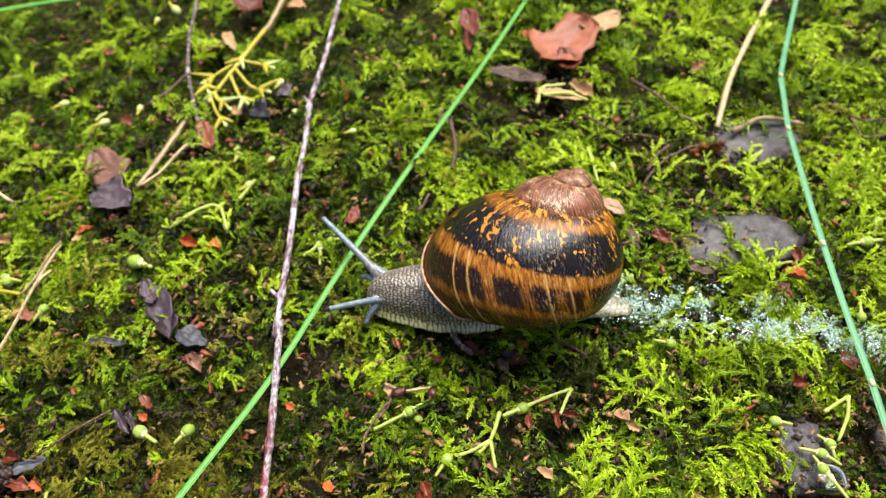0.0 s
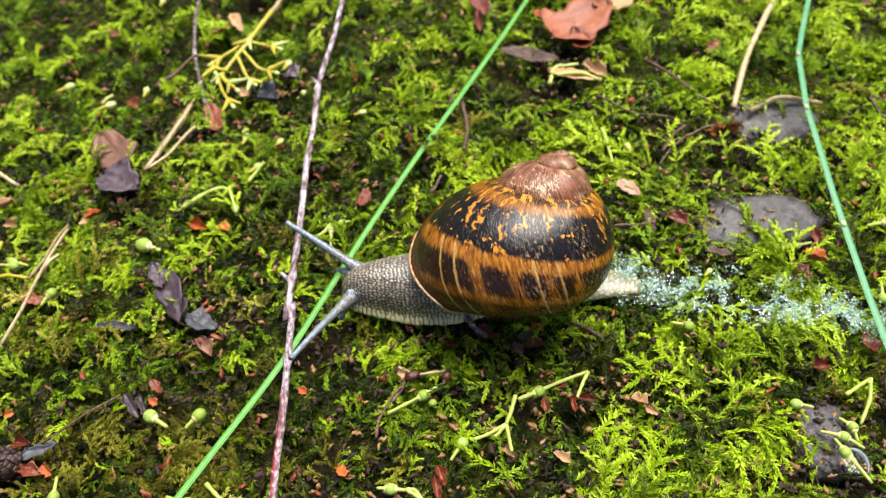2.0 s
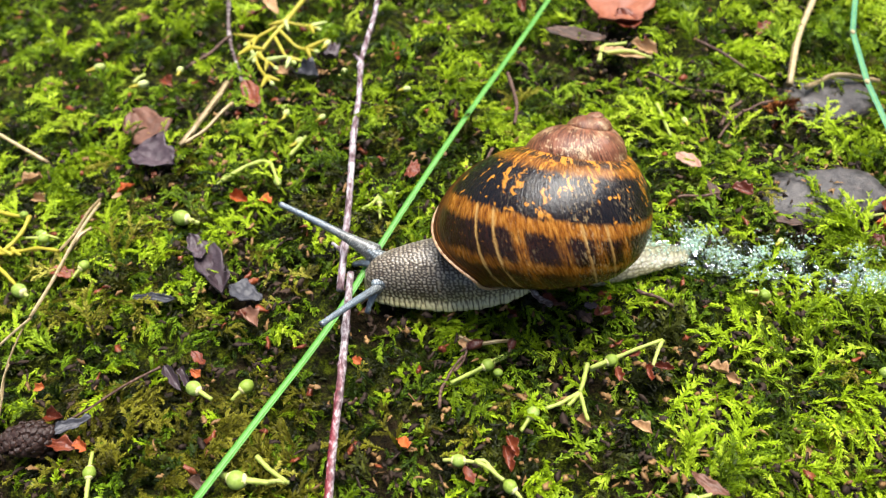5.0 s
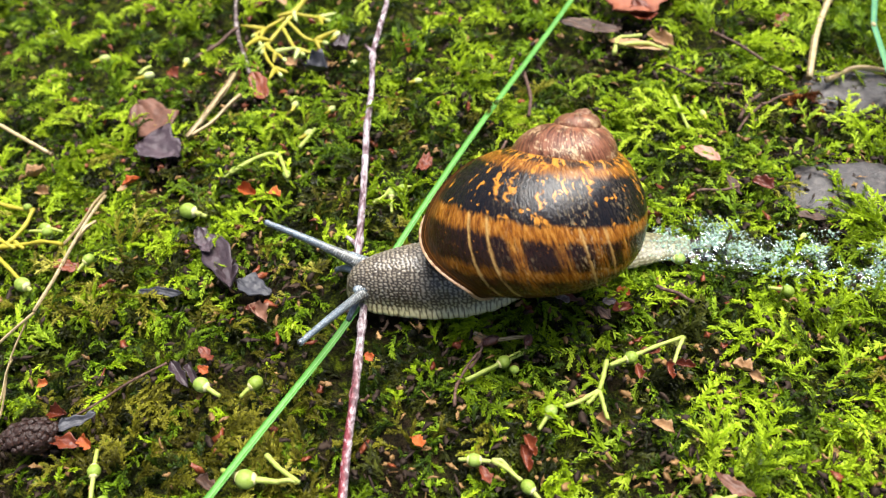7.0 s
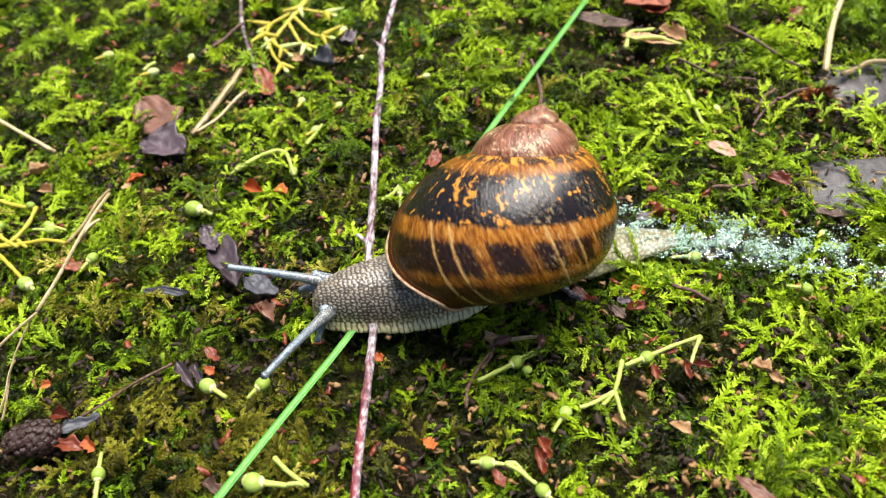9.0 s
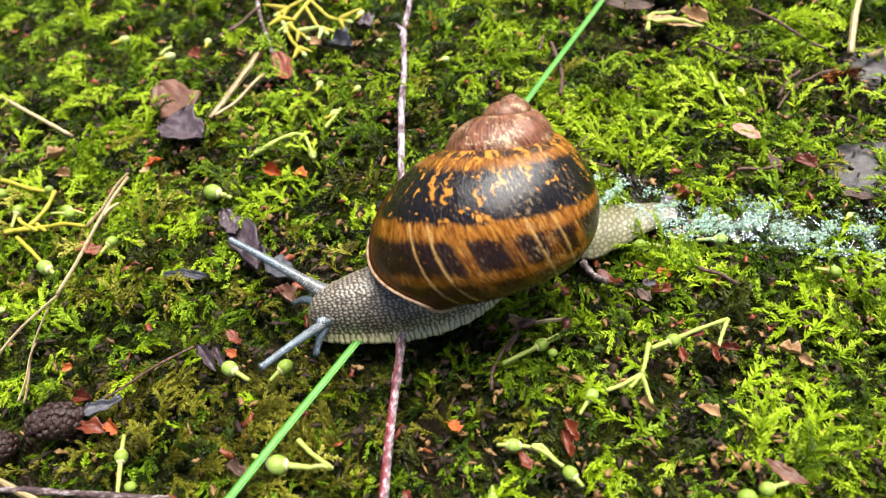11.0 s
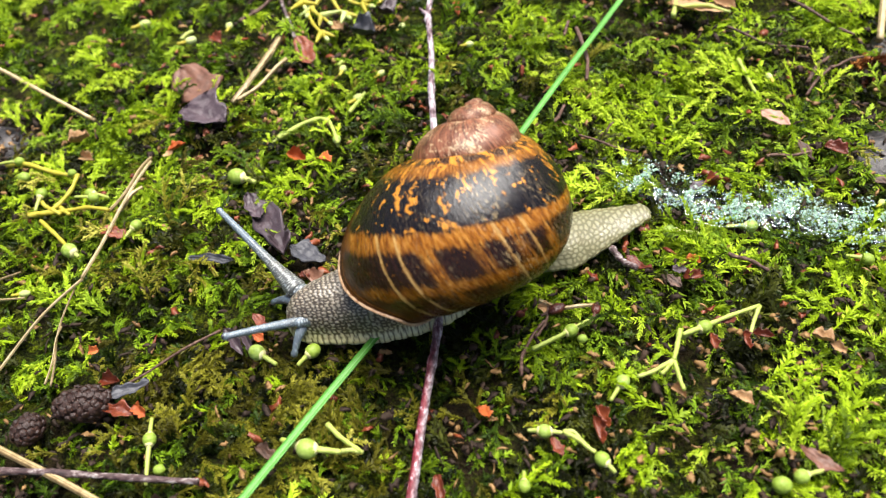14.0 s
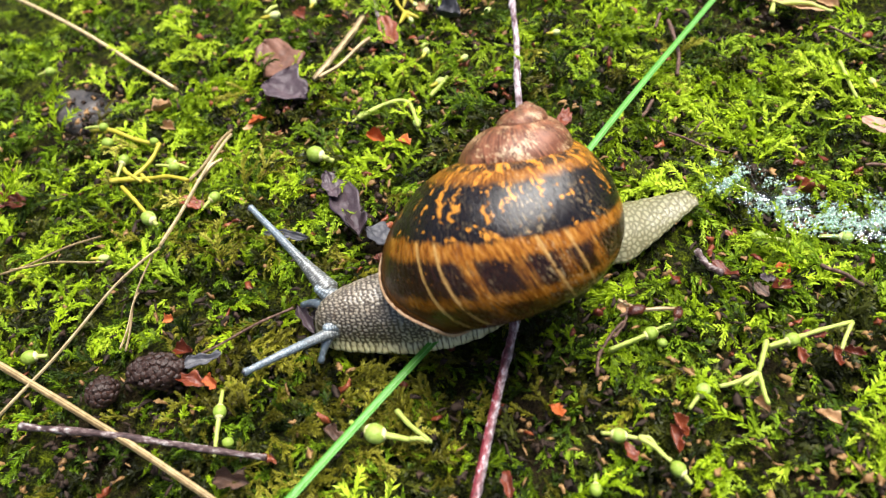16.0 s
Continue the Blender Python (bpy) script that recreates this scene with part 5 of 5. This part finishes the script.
# dried red-brown buds on a withered stalk
M_DRIED = tissue("dried_bud", [(0.2, (0.010, 0.0025, 0.0015)), (0.5, (0.045, 0.009, 0.004)), (0.8, (0.14, 0.036, 0.014))], 0.3, 0.45, 2500, 0.0)
for x, y, r, turn in ((-13.2, 52.6, 0.85, 20), (-8.2, 52.5, 0.7, 70)):
    db = thing("dried_bud", "shrivelled dark red-brown flower bud on moss", "flower bud", "dried buds", pose(x * MM, y * MM, (top(x, y) + 1.3) * MM, 0, 0, turn))
    ball("husk", r, M_DRIED, db, stretch=(1.5, 0.85, 0.7), rough=0.26, seg=16)
    s = np.linspace(0, 1, 6)
    tube("stub", np.stack([-r * 1.1 - 1.2 * s, 0 * s, -0.4 * s], -1), 0.26 - 0.08 * s, M_DARKTWIG, db, sides=7, knobs=0.15)


# a small woody cone and its broken neighbour
def cone(x, y, r, stretch, turn, label, scales=110):
    z = top(x, y) + r * 0.5
    rng = np.random.default_rng(int(900 + r * 10))
    ob = thing("woody_cone", label, "cone", at=pose(x * MM, y * MM, z * MM, 0, 8, turn))
    ball("core", r * 0.9, M_CONE, ob, stretch=(stretch, 1, 0.85), rough=0.14, seg=22)
    k = r * 0.2
    ring = [(0.0, 1.0), (0.9, 0.62), (0.88, -0.5), (0.1, -0.95), (-0.85, -0.55), (-0.9, 0.6)]
    v = [(a * k, b * k, -0.5 * k) for a, b in ring] + [(a * k * 0.72, b * k * 0.72, 0.34 * k) for a, b in ring] + [(0.1 * k, 0, 0.62 * k)]
    f = [(i, (i + 1) % 6, 6 + (i + 1) % 6, 6 + i) for i in range(6)] + [(6 + i, 6 + (i + 1) % 6, 12) for i in range(6)]
    sc = None
    for i in range(scales):
        a, u = i * 2.39996 + rng.normal(0, 0.07), -0.95 + 1.9 * (i + 0.5) / scales
        rad = math.sqrt(max(1 - u * u, 0.02))
        p = Vector((u * r * stretch, math.cos(a) * rad * r * 0.95, math.sin(a) * rad * r * 0.84)) * (MM * rng.uniform(0.95, 1.05))
        nrm = Vector((u / stretch + rng.normal(0, 0.15), math.cos(a) * rad, math.sin(a) * rad + rng.normal(0, 0.12))).normalized()
        if sc is None:
            sc = mesh_object("scale", v, f, M_CONE, ob, smooth=False)
            one = sc
        else:
            one = new("scale", sc.data)
            one.parent = ob
        size = rng.uniform(1.0, 1.5)
        one.matrix_local = Matrix.Translation(p) @ nrm.to_track_quat("Z", "X").to_matrix().to_4x4() @ Matrix.Diagonal((size, size * rng.uniform(0.8, 1.15), rng.uniform(0.25, 0.9), 1))
    return ob


cone(-73.0, 41.6, 2.4, 1.5, 12, "small dark brown woody cone half sunk in moss")
cone(-79.6, 38.6, 2.0, 1.1, 70, "weathered grey-brown broken cone on moss", 60)


# a drop of water that has caught on the stalks
def drop(x, y, r):
    n = Nodes("water")
    mat = n.done((1, 1, 1), 0.02, 0.5, Transmission_Weight=1.0, IOR=1.33)
    ob = ball("water_drop", r, mat, None, stretch=(1.0, 0.9, 0.5), seg=36)
    for q in ob.data.vertices:
        q.co *= 0.9 + 0.2 * float(value_noise(np.array(q.co.x / MM * 0.4 + 5), np.array(q.co.y / MM * 0.4), 51))
    ob.matrix_world = pose(x * MM, y * MM, (top(x, y) - 0.2) * MM)
    tagged(ob, "clear water drop resting among flower stalks", "water drop")


drop(46.4, 39.6, 2.7)


# rough dark stones that show through the carpet
def stone(x, y, rx, ry, i):
    n, m = 16, 28
    a, b = np.linspace(0, math.pi / 2, n), np.linspace(0, 2 * math.pi, m, endpoint=False)
    v = np.stack([np.sin(a)[:, None] * np.cos(b), np.sin(a)[:, None] * np.sin(b), np.cos(a)[:, None] ** 0.5 + 0 * b], -1)
    q = v[..., :2] * 4 + i * 7
    v = v * (1 + 0.25 * (value_noise(q[..., 0] * 0.7, q[..., 1] * 0.7, 41) - 0.5) + 0.10 * (value_noise(q[..., 0] * 3, q[..., 1] * 3, 42) - 0.5))[..., None]
    ob = mesh_object("stone", v.reshape(-1, 3) * (rx, ry, 2.6), grid_faces(n, m), M_STONE)
    ob.matrix_world = pose(x * MM, y * MM, (top(x, y) - 2.4) * MM - (0.6 * MM if y < 60 or x < 0 else 0), 3, -2, (0, 12, 74, 111, 148)[i])
    tagged(ob, "flat dark grey stone showing through the moss", "stone")


M_STONE = wood_material("dark_stone", [(0.3, (0.010, 0.009, 0.010)), (0.46, (0.030, 0.026, 0.025)), (0.58, (0.050, 0.043, 0.040)), (0.72, (0.10, 0.082, 0.072))], (900, 900, 900), 0.45)
for i, (x, y, rx, ry) in enumerate([(43.5, 81, 10.5, 6.5), (51, 105, 9, 6.5), (44, 43, 6, 4.5), (60, 43, 6, 5), (-108, 96, 7, 5)]):
    stone(x, y, rx, ry, i)


# crumbs and seed husks strewn between the shoots
def litter(name, count, material, seed, size, label, where, low=1.2):
    rng = np.random.default_rng(seed)
    x, y = rng.uniform(-120, 90, count * 8), rng.uniform(20, 165, count * 8)
    keep = where(x, y) > rng.uniform(0, 1, count * 8)
    x, y = x[keep][:count], y[keep][:count]
    s = len(x)
    ln, wd = size * rng.uniform(0.4, 1.7, s), size * rng.uniform(0.2, 0.95, s)
    a = rng.uniform(0, 2 * np.pi, s)
    u = np.stack([np.cos(a), np.sin(a), rng.normal(0, 0.3, s)], -1)
    w = np.stack([-np.sin(a), np.cos(a), rng.normal(0, 0.35, s)], -1)
    nn = np.cross(u, w)
    c = np.stack([x, y, crown(x, y) - low + 1.5 * rng.uniform(0, 1, s) ** 1.2], -1)
    t = np.linspace(-1, 1, 5)
    env = np.array([0.15, 0.8, 1.0, 0.75, 0.1])
    up = c[:, None] + u[:, None] * (ln[:, None] * t / 2)[..., None] + nn[:, None] * (0.22 * ln[:, None] * (1 - t ** 2))[..., None] * rng.uniform(-0.4, 1, s)[:, None, None]
    side = w[:, None] * (wd[:, None] * env / 2)[..., None]
    mid = nn[:, None] * (wd[:, None] * env * 0.3)[..., None]
    v = np.stack([up - side, up + mid, up + side, up - mid * 0.4], 2)
    v = (v + rng.normal(0, 1, v.shape) * (wd * 0.16)[:, None, None, None]).reshape(-1, 3)
    b = np.arange(s)[:, None, None] * 20 + np.arange(4)[None, :, None] * 4 + np.arange(4)[None, None]
    nx = np.arange(s)[:, None, None] * 20 + np.arange(4)[None, :, None] * 4 + ((np.arange(4) + 1) % 4)[None, None]
    tagged(big_mesh(name, v, np.stack([b, nx, nx + 4, b + 4], -1).reshape(-1, 4), material), label, "litter", kind="stuff")


M_HUSK = tissue("husk_tan", [(0.1, (0.05, 0.022, 0.007)), (0.4, (0.13, 0.065, 0.020)), (0.7, (0.28, 0.16, 0.058)), (0.9, (0.55, 0.40, 0.18))], 0.55, 0.3, 500, 0.1)
M_CRUMB = tissue("crumb_dark", [(0.1, (0.008, 0.005, 0.003)), (0.5, (0.03, 0.018, 0.011)), (0.8, (0.10, 0.055, 0.032)), (0.95, (0.24, 0.09, 0.04))], 0.75, 0.2, 500, 0.0)
litter("seed_husks", 1200, M_HUSK, 61, 1.0, "tan seed husks and leaf crumbs strewn in the moss", lambda x, y: 0.10 + 0.5 * np.clip(bareness(x, y) * 1.2, 0, 1) + 0.7 * np.exp(-(((x - 4) / 22) ** 2 + ((y - 40) / 12) ** 2)) + 0.35 * np.exp(-((x + 45) / 25) ** 2 - ((y - 90) / 22) ** 2), 0.9)
litter("dark_crumbs", 3600, M_CRUMB, 62, 1.15, "dark brown rotten crumbs between the moss shoots", lambda x, y: 0.22 + 0.9 * np.clip(bareness(x, y) * 1.2, 0, 1))
litter("red_scales", 330, LOOKS["rust"][0], 63, 1.4, "red-brown bud scales strewn in the moss", lambda x, y: 0.25 + 0.6 * np.exp(-((x + 50) / 30) ** 2 - ((y - 105) / 30) ** 2))


# ---- the slime trail ----
def slime_material():
    n = Nodes("slime")
    co = n.coord()
    n.bump(n.math("ADD", n.noise(700, co, 2, 0.5), n.math("MULTIPLY", n.noise(260, co, 2), 1.2)), 0.9, 0.0009)
    mat = n.done((0.9, 0.95, 1.0), 0.07, 0.8, Metallic=0.0)
    gl = n.node("BsdfGlossy", Color=(0.9, 0.96, 1), Roughness=0.07, Normal=n.bsdf.inputs["Normal"].links[0].from_socket)
    tr = n.node("BsdfTransparent", Color=(0.96, 0.98, 0.98))
    n.set(n.nt.nodes["Material Output"].inputs[0], n.node("MixShader", i0=0.05, i1=tr, i2=gl))
    return mat


def slime():
    rng = np.random.default_rng(77)
    path = np.array([(-3, 75.5), (2, 73.5), (7, 70.5), (13, 68.8), (20, 68.2), (27, 66.8), (34, 65.4), (41, 64.2), (48, 62.9), (55, 60.6), (64, 58.0)])
    seg = np.linspace(0, len(path) - 1, 260)
    cx, cy = np.interp(seg, range(len(path)), path[:, 0]), np.interp(seg, range(len(path)), path[:, 1])
    half = np.interp(seg, [0, 1, 2.5, 4, 6, 8, 10], [2.2, 3.4, 3.0, 3.6, 4.2, 3.6, 2.6])
    c = np.linspace(-1, 1, 26)
    x = cx[:, None] + 0.15 * half[:, None] * c
    y = cy[:, None] + half[:, None] * c * (1 + 0.3 * (value_noise(seg * 2.0, seg * 0, 5) - 0.5))[:, None]
    z = crown(x, y) + 1.5 - 0.5 * c ** 2 + 0.9 * (value_noise(x / 1.9, y / 1.9, 15) - 0.5) + 0.1 * (value_noise(x / 0.6, y / 0.6, 16) - 0.5)
    hole = value_noise(x / 2.3, y / 1.5, 19) * 0.6 + value_noise(x / 0.8, y / 0.7, 18) * 0.4
    keep = hole + 0.25 * (1 - np.abs(c))[None] > 0.62 - 0.12 * np.clip((14 - x) / 12, 0, 1)
    f = [q for q in grid_faces(260, 26, False) if all(keep[i // 26, i % 26] for i in q)]
    tr = thing("slime_trail", "glistening snail slime trail drawn over the moss", "slime trail")
    mat = slime_material()
    mesh_object("film", np.stack([x, y, z], -1).reshape(-1, 3), f, mat, tr)
    # a foam of tiny bubbles caught on the shoots; its pale colours also paint the film's glints
    k = 21000
    i = rng.integers(0, 260, k)
    off = np.clip(rng.normal(0.1, 0.6, k), -1.2, 1.3)
    bx, by = cx[i] + rng.normal(0, 0.5, k), cy[i] + half[i] * off + rng.normal(0, 0.2, k)
    keep = value_noise(bx / 1.3, by / 1.0, 27) * 0.55 + value_noise(bx / 4.0, by / 2.5, 28) * 0.45 > 0.475 + 0.09 * np.clip((15 - bx) / 6, 0, 1)
    p = np.stack([bx, by, crown(bx, by) + 0.5 + 1.7 * rng.uniform(0, 1, k) ** 0.7], -1)[keep]
    k = len(p)
    r = 0.04 + 0.15 * rng.uniform(0, 1, k) ** 3.5
    a, b = np.array([0.0, 1.05, 2.1, math.pi]), np.linspace(0, 2 * math.pi, 5, endpoint=False)
    u = np.stack([np.sin(a)[:, None] * np.cos(b), np.sin(a)[:, None] * np.sin(b), np.cos(a)[:, None] + 0 * b], -1)
    v = (p[:, None, None] + r[:, None, None, None] * u[None] * rng.uniform(0.7, 1.5, (k, 1, 1, 3)) * np.array([1.1, 1, 0.8])).reshape(-1, 3)
    q = np.array(grid_faces(4, 5))
    fo = Nodes("slime_froth_glints")
    hue = fo.node("NewGeometry", out="Random Per Island")
    foam = fo.done(fo.ramp(hue, [(0.0, (0.42, 0.66, 0.46)), (0.45, (0.70, 0.80, 0.66)), (0.8, (0.58, 0.64, 0.72)), (1.0, (0.50, 0.70, 0.44))]), 0.25, 0.5)
    clear = fo.node("BsdfTransparent", Color=(0.95, 1, 1))
    fo.set(fo.nt.nodes["Material Output"].inputs[0], fo.node("MixShader", i0=fo.math("ADD", fo.math("MULTIPLY", hue, 0.45), 0.42), i1=fo.bsdf.outputs[0], i2=clear))
    ob = big_mesh("froth_glints", v, (q[None] + np.arange(k)[:, None, None] * 20).reshape(-1, 4), foam)
    ob.parent = tr
    ob["kind"] = "stuff"
    for pts in ([(3, 76.5), (4.5, 73), (5, 70.5)], [(5, 71), (10, 70.6), (15, 70)], [(6, 66.5), (10, 65.4), (15, 65.8)], [(44, 60.5), (50, 59), (56, 58.5)]):
        stem("strand", pts, 0.28, mat, tr, 1.4, 0.05, 0.3, 8)


slime()


# ---- paths of the moving things, in millimetres and degrees ----
SHELL_ROWS = [
    (0.0, 8.08, 69.65, 8.00, -0.6, 2.4, -17.7),
    (0.5, 7.13, 69.32, 8.13, 0.6, 1.7, -17.3),
    (1.0, 6.17, 68.79, 8.33, 0.4, 0.9, -16.8),
    (1.5, 5.19, 68.63, 8.25, 0.4, 0.5, -16.0),
    (2.0, 4.36, 68.54, 8.08, -0.7, -0.2, -15.2),
    (2.5, 3.51, 68.49, 7.73, -0.5, -0.3, -14.5),
    (3.0, 2.70, 68.34, 8.19, -0.4, 0.2, -13.8),
    (3.5, 1.74, 67.97, 8.10, 0.2, 0.3, -13.3),
    (4.0, 0.48, 67.73, 8.35, 0.0, 1.6, -11.9),
    (6.5, -3.82, 66.30, 7.66, 1.3, 4.0, -6.2),
    (7.0, -5.09, 65.97, 8.14, 1.8, 3.7, -4.4),
    (7.5, -6.41, 65.78, 8.27, 1.6, 2.9, -3.1),
    (8.0, -7.76, 65.36, 8.33, 1.8, 2.2, -2.0),
    (8.5, -9.22, 65.20, 8.38, 1.1, 1.5, -1.4),
    (9.0, -10.81, 64.89, 8.41, 0.0, 0.0, -0.0),
    (11.5, -17.69, 62.34, 8.57, 0.1, -2.6, 4.9),
    (12.0, -18.98, 61.68, 8.44, 0.3, -2.5, 5.2),
    (12.5, -19.94, 61.06, 8.46, -0.3, -3.3, 5.4),
    (13.0, -21.16, 60.53, 8.54, -0.9, -3.7, 5.9),
    (13.5, -22.39, 60.19, 8.35, -1.7, -4.5, 6.7),
    (14.0, -23.49, 59.45, 8.40, -2.1, -5.0, 7.2),
    (14.5, -24.79, 58.86, 8.44, -2.6, -5.5, 7.6),
    (15.0, -25.77, 58.29, 8.37, -2.2, -5.6, 7.6),
    (15.5, -26.79, 57.40, 8.78, -1.4, -5.9, 7.7),
    (16.0, -27.74, 56.76, 8.71, -2.0, -6.6, 7.5),
]
BODY_ROWS = [
    (0.0, -16.4, 69.9, 176, 22.9, 66.3, 168),
    (0.5, -18.0, 69.9, 176, 22.5, 66.8, 169),
    (1.0, -20.2, 68.8, 177, 22.3, 67.9, 171),
    (1.5, -21.0, 68.1, 177, 22.1, 67.4, 172),
    (2.0, -22.2, 68.1, 178, 21.8, 67.2, 173),
    (2.5, -22.2, 67.5, 179, 21.6, 66.7, 175),
    (3.0, -23.4, 66.6, 181, 21.0, 67.7, 176),
    (3.5, -25.2, 65.2, 182, 20.5, 67.1, 178),
    (4.0, -25.1, 64.4, 183, 20.0, 67.2, 180),
    (6.5, -29.1, 63.3, 184, 16.6, 67.4, 180),
    (7.0, -30.7, 62.4, 184, 16.2, 68.1, 180),
    (7.5, -32.9, 62.7, 184, 15.4, 68.0, 182),
    (8.0, -35.2, 62.5, 184, 14.3, 68.3, 184),
    (8.5, -35.9, 61.1, 186, 14.0, 68.8, 186),
    (9.0, -36.4, 59.3, 190, 12.5, 69.4, 188),
    (11.5, -40.6, 53.9, 194, 7.8, 71.6, 197),
    (12.0, -41.9, 53.8, 195, 5.5, 70.9, 197),
    (12.5, -42.4, 54.0, 195, 4.3, 69.5, 196),
    (13.0, -43.1, 52.9, 195, 3.4, 70.3, 198),
    (13.5, -43.9, 52.7, 195, 2.0, 70.0, 200),
    (14.0, -45.6, 52.5, 194, 0.9, 69.4, 203),
    (14.5, -47.3, 52.2, 194, -0.5, 70.9, 205),
    (15.0, -49.2, 50.7, 194, -1.5, 72.3, 208),
    (15.5, -50.1, 49.9, 195, -2.9, 72.6, 210),
    (16.0, -50.8, 48.9, 195, -4.4, 72.4, 213),
]
STALK_ROWS = [
    (0.0, -17.1, 72.5, -26.3, 81.8, -15.8, 67.4, -24.0, 64.4),
    (0.5, -18.2, 72.3, -28.6, 80.5, -17.9, 67.5, -27.1, 59.5),
    (1.0, -20.5, 71.2, -31.1, 78.3, -19.8, 66.4, -28.8, 56.1),
    (1.5, -21.1, 70.1, -32.7, 76.7, -20.8, 66.2, -29.0, 52.4),
    (2.0, -22.2, 70.4, -33.6, 77.5, -22.2, 65.7, -30.3, 53.2),
    (2.5, -22.5, 70.1, -34.0, 79.5, -21.8, 65.0, -30.1, 57.0),
    (3.0, -23.8, 68.7, -37.8, 75.0, -23.1, 64.5, -31.2, 55.8),
    (3.5, -26.0, 67.8, -39.6, 72.1, -24.4, 62.5, -32.2, 54.1),
    (4.0, -25.7, 66.6, -41.0, 73.9, -24.6, 62.2, -32.7, 55.2),
    (6.5, -30.0, 66.1, -43.4, 72.3, -28.1, 60.5, -34.9, 50.3),
    (7.0, -31.6, 64.9, -44.8, 70.1, -29.8, 59.9, -37.7, 49.8),
    (7.5, -33.4, 65.0, -45.3, 68.8, -32.4, 60.4, -42.5, 50.8),
    (8.0, -36.0, 64.7, -47.1, 70.0, -34.4, 60.3, -44.6, 49.4),
    (8.5, -36.7, 63.3, -49.5, 66.6, -35.1, 58.9, -44.1, 46.8),
    (9.0, -37.4, 61.4, -49.7, 61.9, -35.4, 57.1, -42.6, 45.2),
    (11.5, -41.6, 56.3, -54.1, 64.6, -39.6, 51.4, -47.0, 45.1),
    (12.0, -43.3, 56.5, -55.0, 64.7, -40.5, 51.1, -48.4, 46.4),
    (12.5, -43.8, 56.5, -54.6, 64.6, -41.0, 51.5, -49.8, 46.9),
    (13.0, -44.3, 55.3, -55.8, 64.5, -41.9, 50.5, -50.7, 45.8),
    (13.5, -45.2, 54.9, -57.0, 64.4, -42.5, 50.4, -52.2, 45.8),
    (14.0, -46.6, 55.0, -58.3, 66.5, -44.6, 50.1, -54.2, 46.5),
    (14.5, -48.0, 54.6, -59.9, 67.8, -46.6, 49.9, -58.6, 45.1),
    (15.0, -50.0, 52.8, -62.6, 65.9, -48.3, 48.5, -59.3, 42.1),
    (15.5, -51.0, 52.7, -64.5, 62.8, -49.3, 47.2, -58.6, 37.4),
    (16.0, -51.7, 52.0, -64.1, 62.7, -50.0, 45.8, -58.8, 38.3),
]
BLADE_ROWS = [
    (0, -24.57, 72.35, 62.76),
    (1.5, -24.45, 72.33, 62.34),
    (3.5, -25.08, 72.59, 63.03),
    (4.0, -25.84, 72.94, 63.29),
    (6.5, -24.78, 72.56, 61.85),
    (7, -24.41, 72.38, 61.68),
    (9, -23.84, 72.14, 60.89),
    (11.5, -23.12, 71.8, 60.03),
    (12.5, -23.14, 71.82, 59.82),
    (14.5, -23.02, 71.77, 59.63),
    (16, -23.01, 71.77, 59.43),
]
UPPER_TWIG_ROWS = [
    (0, -32.68, 114.9, -0.55),
    (3.5, -32.76, 114.9, -0.34),
    (7, -32.27, 114.9, 0.26),
    (9, -32.04, 114.9, 0.37),
    (11.5, -31.38, 114.9, 1.55),
    (12.5, -31.59, 114.9, 2.29),
    (14.5, -31.21, 114.9, 3.53),
    (16, -31.81, 114.9, 5.29),
]
LOWER_TWIG_ROWS = [
    (0, -32.58, 64, 2.88),
    (3.5, -31.99, 64, 0.81),
    (7, -30.47, 64, -1.47),
    (9, -30.07, 64, -1.77),
    (11.5, -28.27, 64, -3.85),
    (12.5, -27.20, 64, -5.85),
    (14.5, -26.83, 64, -6.50),
    (16, -26.24, 64, -7.86),
]


# ---- what moves ----
def motions():
    """The snail crawls, turns its horns and draws its tail after it; the blade and the twig give way a little."""
    base = {}
    for t, x, y, z, rx, ry, rz in SHELL_ROWS:
        base[t] = pose(x * MM, y * MM, 0, 0, 0, rz)
    walk(snail, [(t, base[t]) for t in base])
    walk(shell, [(t, pose(0, 0, z * MM, rx, ry, 0)) for t, x, y, z, rx, ry, rz in SHELL_ROWS])
    walk(front_body, [(t, base[t].inverted() @ pose(hx * MM, hy * MM, 0.0005, 0, 0, ha)) for t, hx, hy, ha, *_ in BODY_ROWS])
    walk(tail, [(t, base[t].inverted() @ pose(tx * MM, ty * MM, 0.0008, 0, 0, ta)) for t, *_, tx, ty, ta in BODY_ROWS])
    for i, st in enumerate(stalks):
        rows = []
        for t, *p in STALK_ROWS:
            bx, by, tx, ty = p[4 * i:4 * i + 4]
            b, e = Vector((bx, by + 0.9 * i, 4.4 - 1.2 * i)), Vector((tx, ty, 8.0 - i))
            m = Matrix.Translation(e * MM) @ (e - b).to_track_quat("X", "Z").to_matrix().to_4x4()
            rows.append((t, base[t].inverted() @ m))
        walk(st, rows)
    walk(long_blade, [(t, pose(x * MM, y * MM, 0.003, 0, 0, a)) for t, x, y, a in BLADE_ROWS])
    walk(twig_upper, [(t, pose(x * MM, y * MM, 0, 0, 0, a)) for t, x, y, a in UPPER_TWIG_ROWS])
    walk(twig_lower, [(t, pose(x * MM, y * MM, 0, 0, 0, a)) for t, x, y, a in LOWER_TWIG_ROWS])


motions()
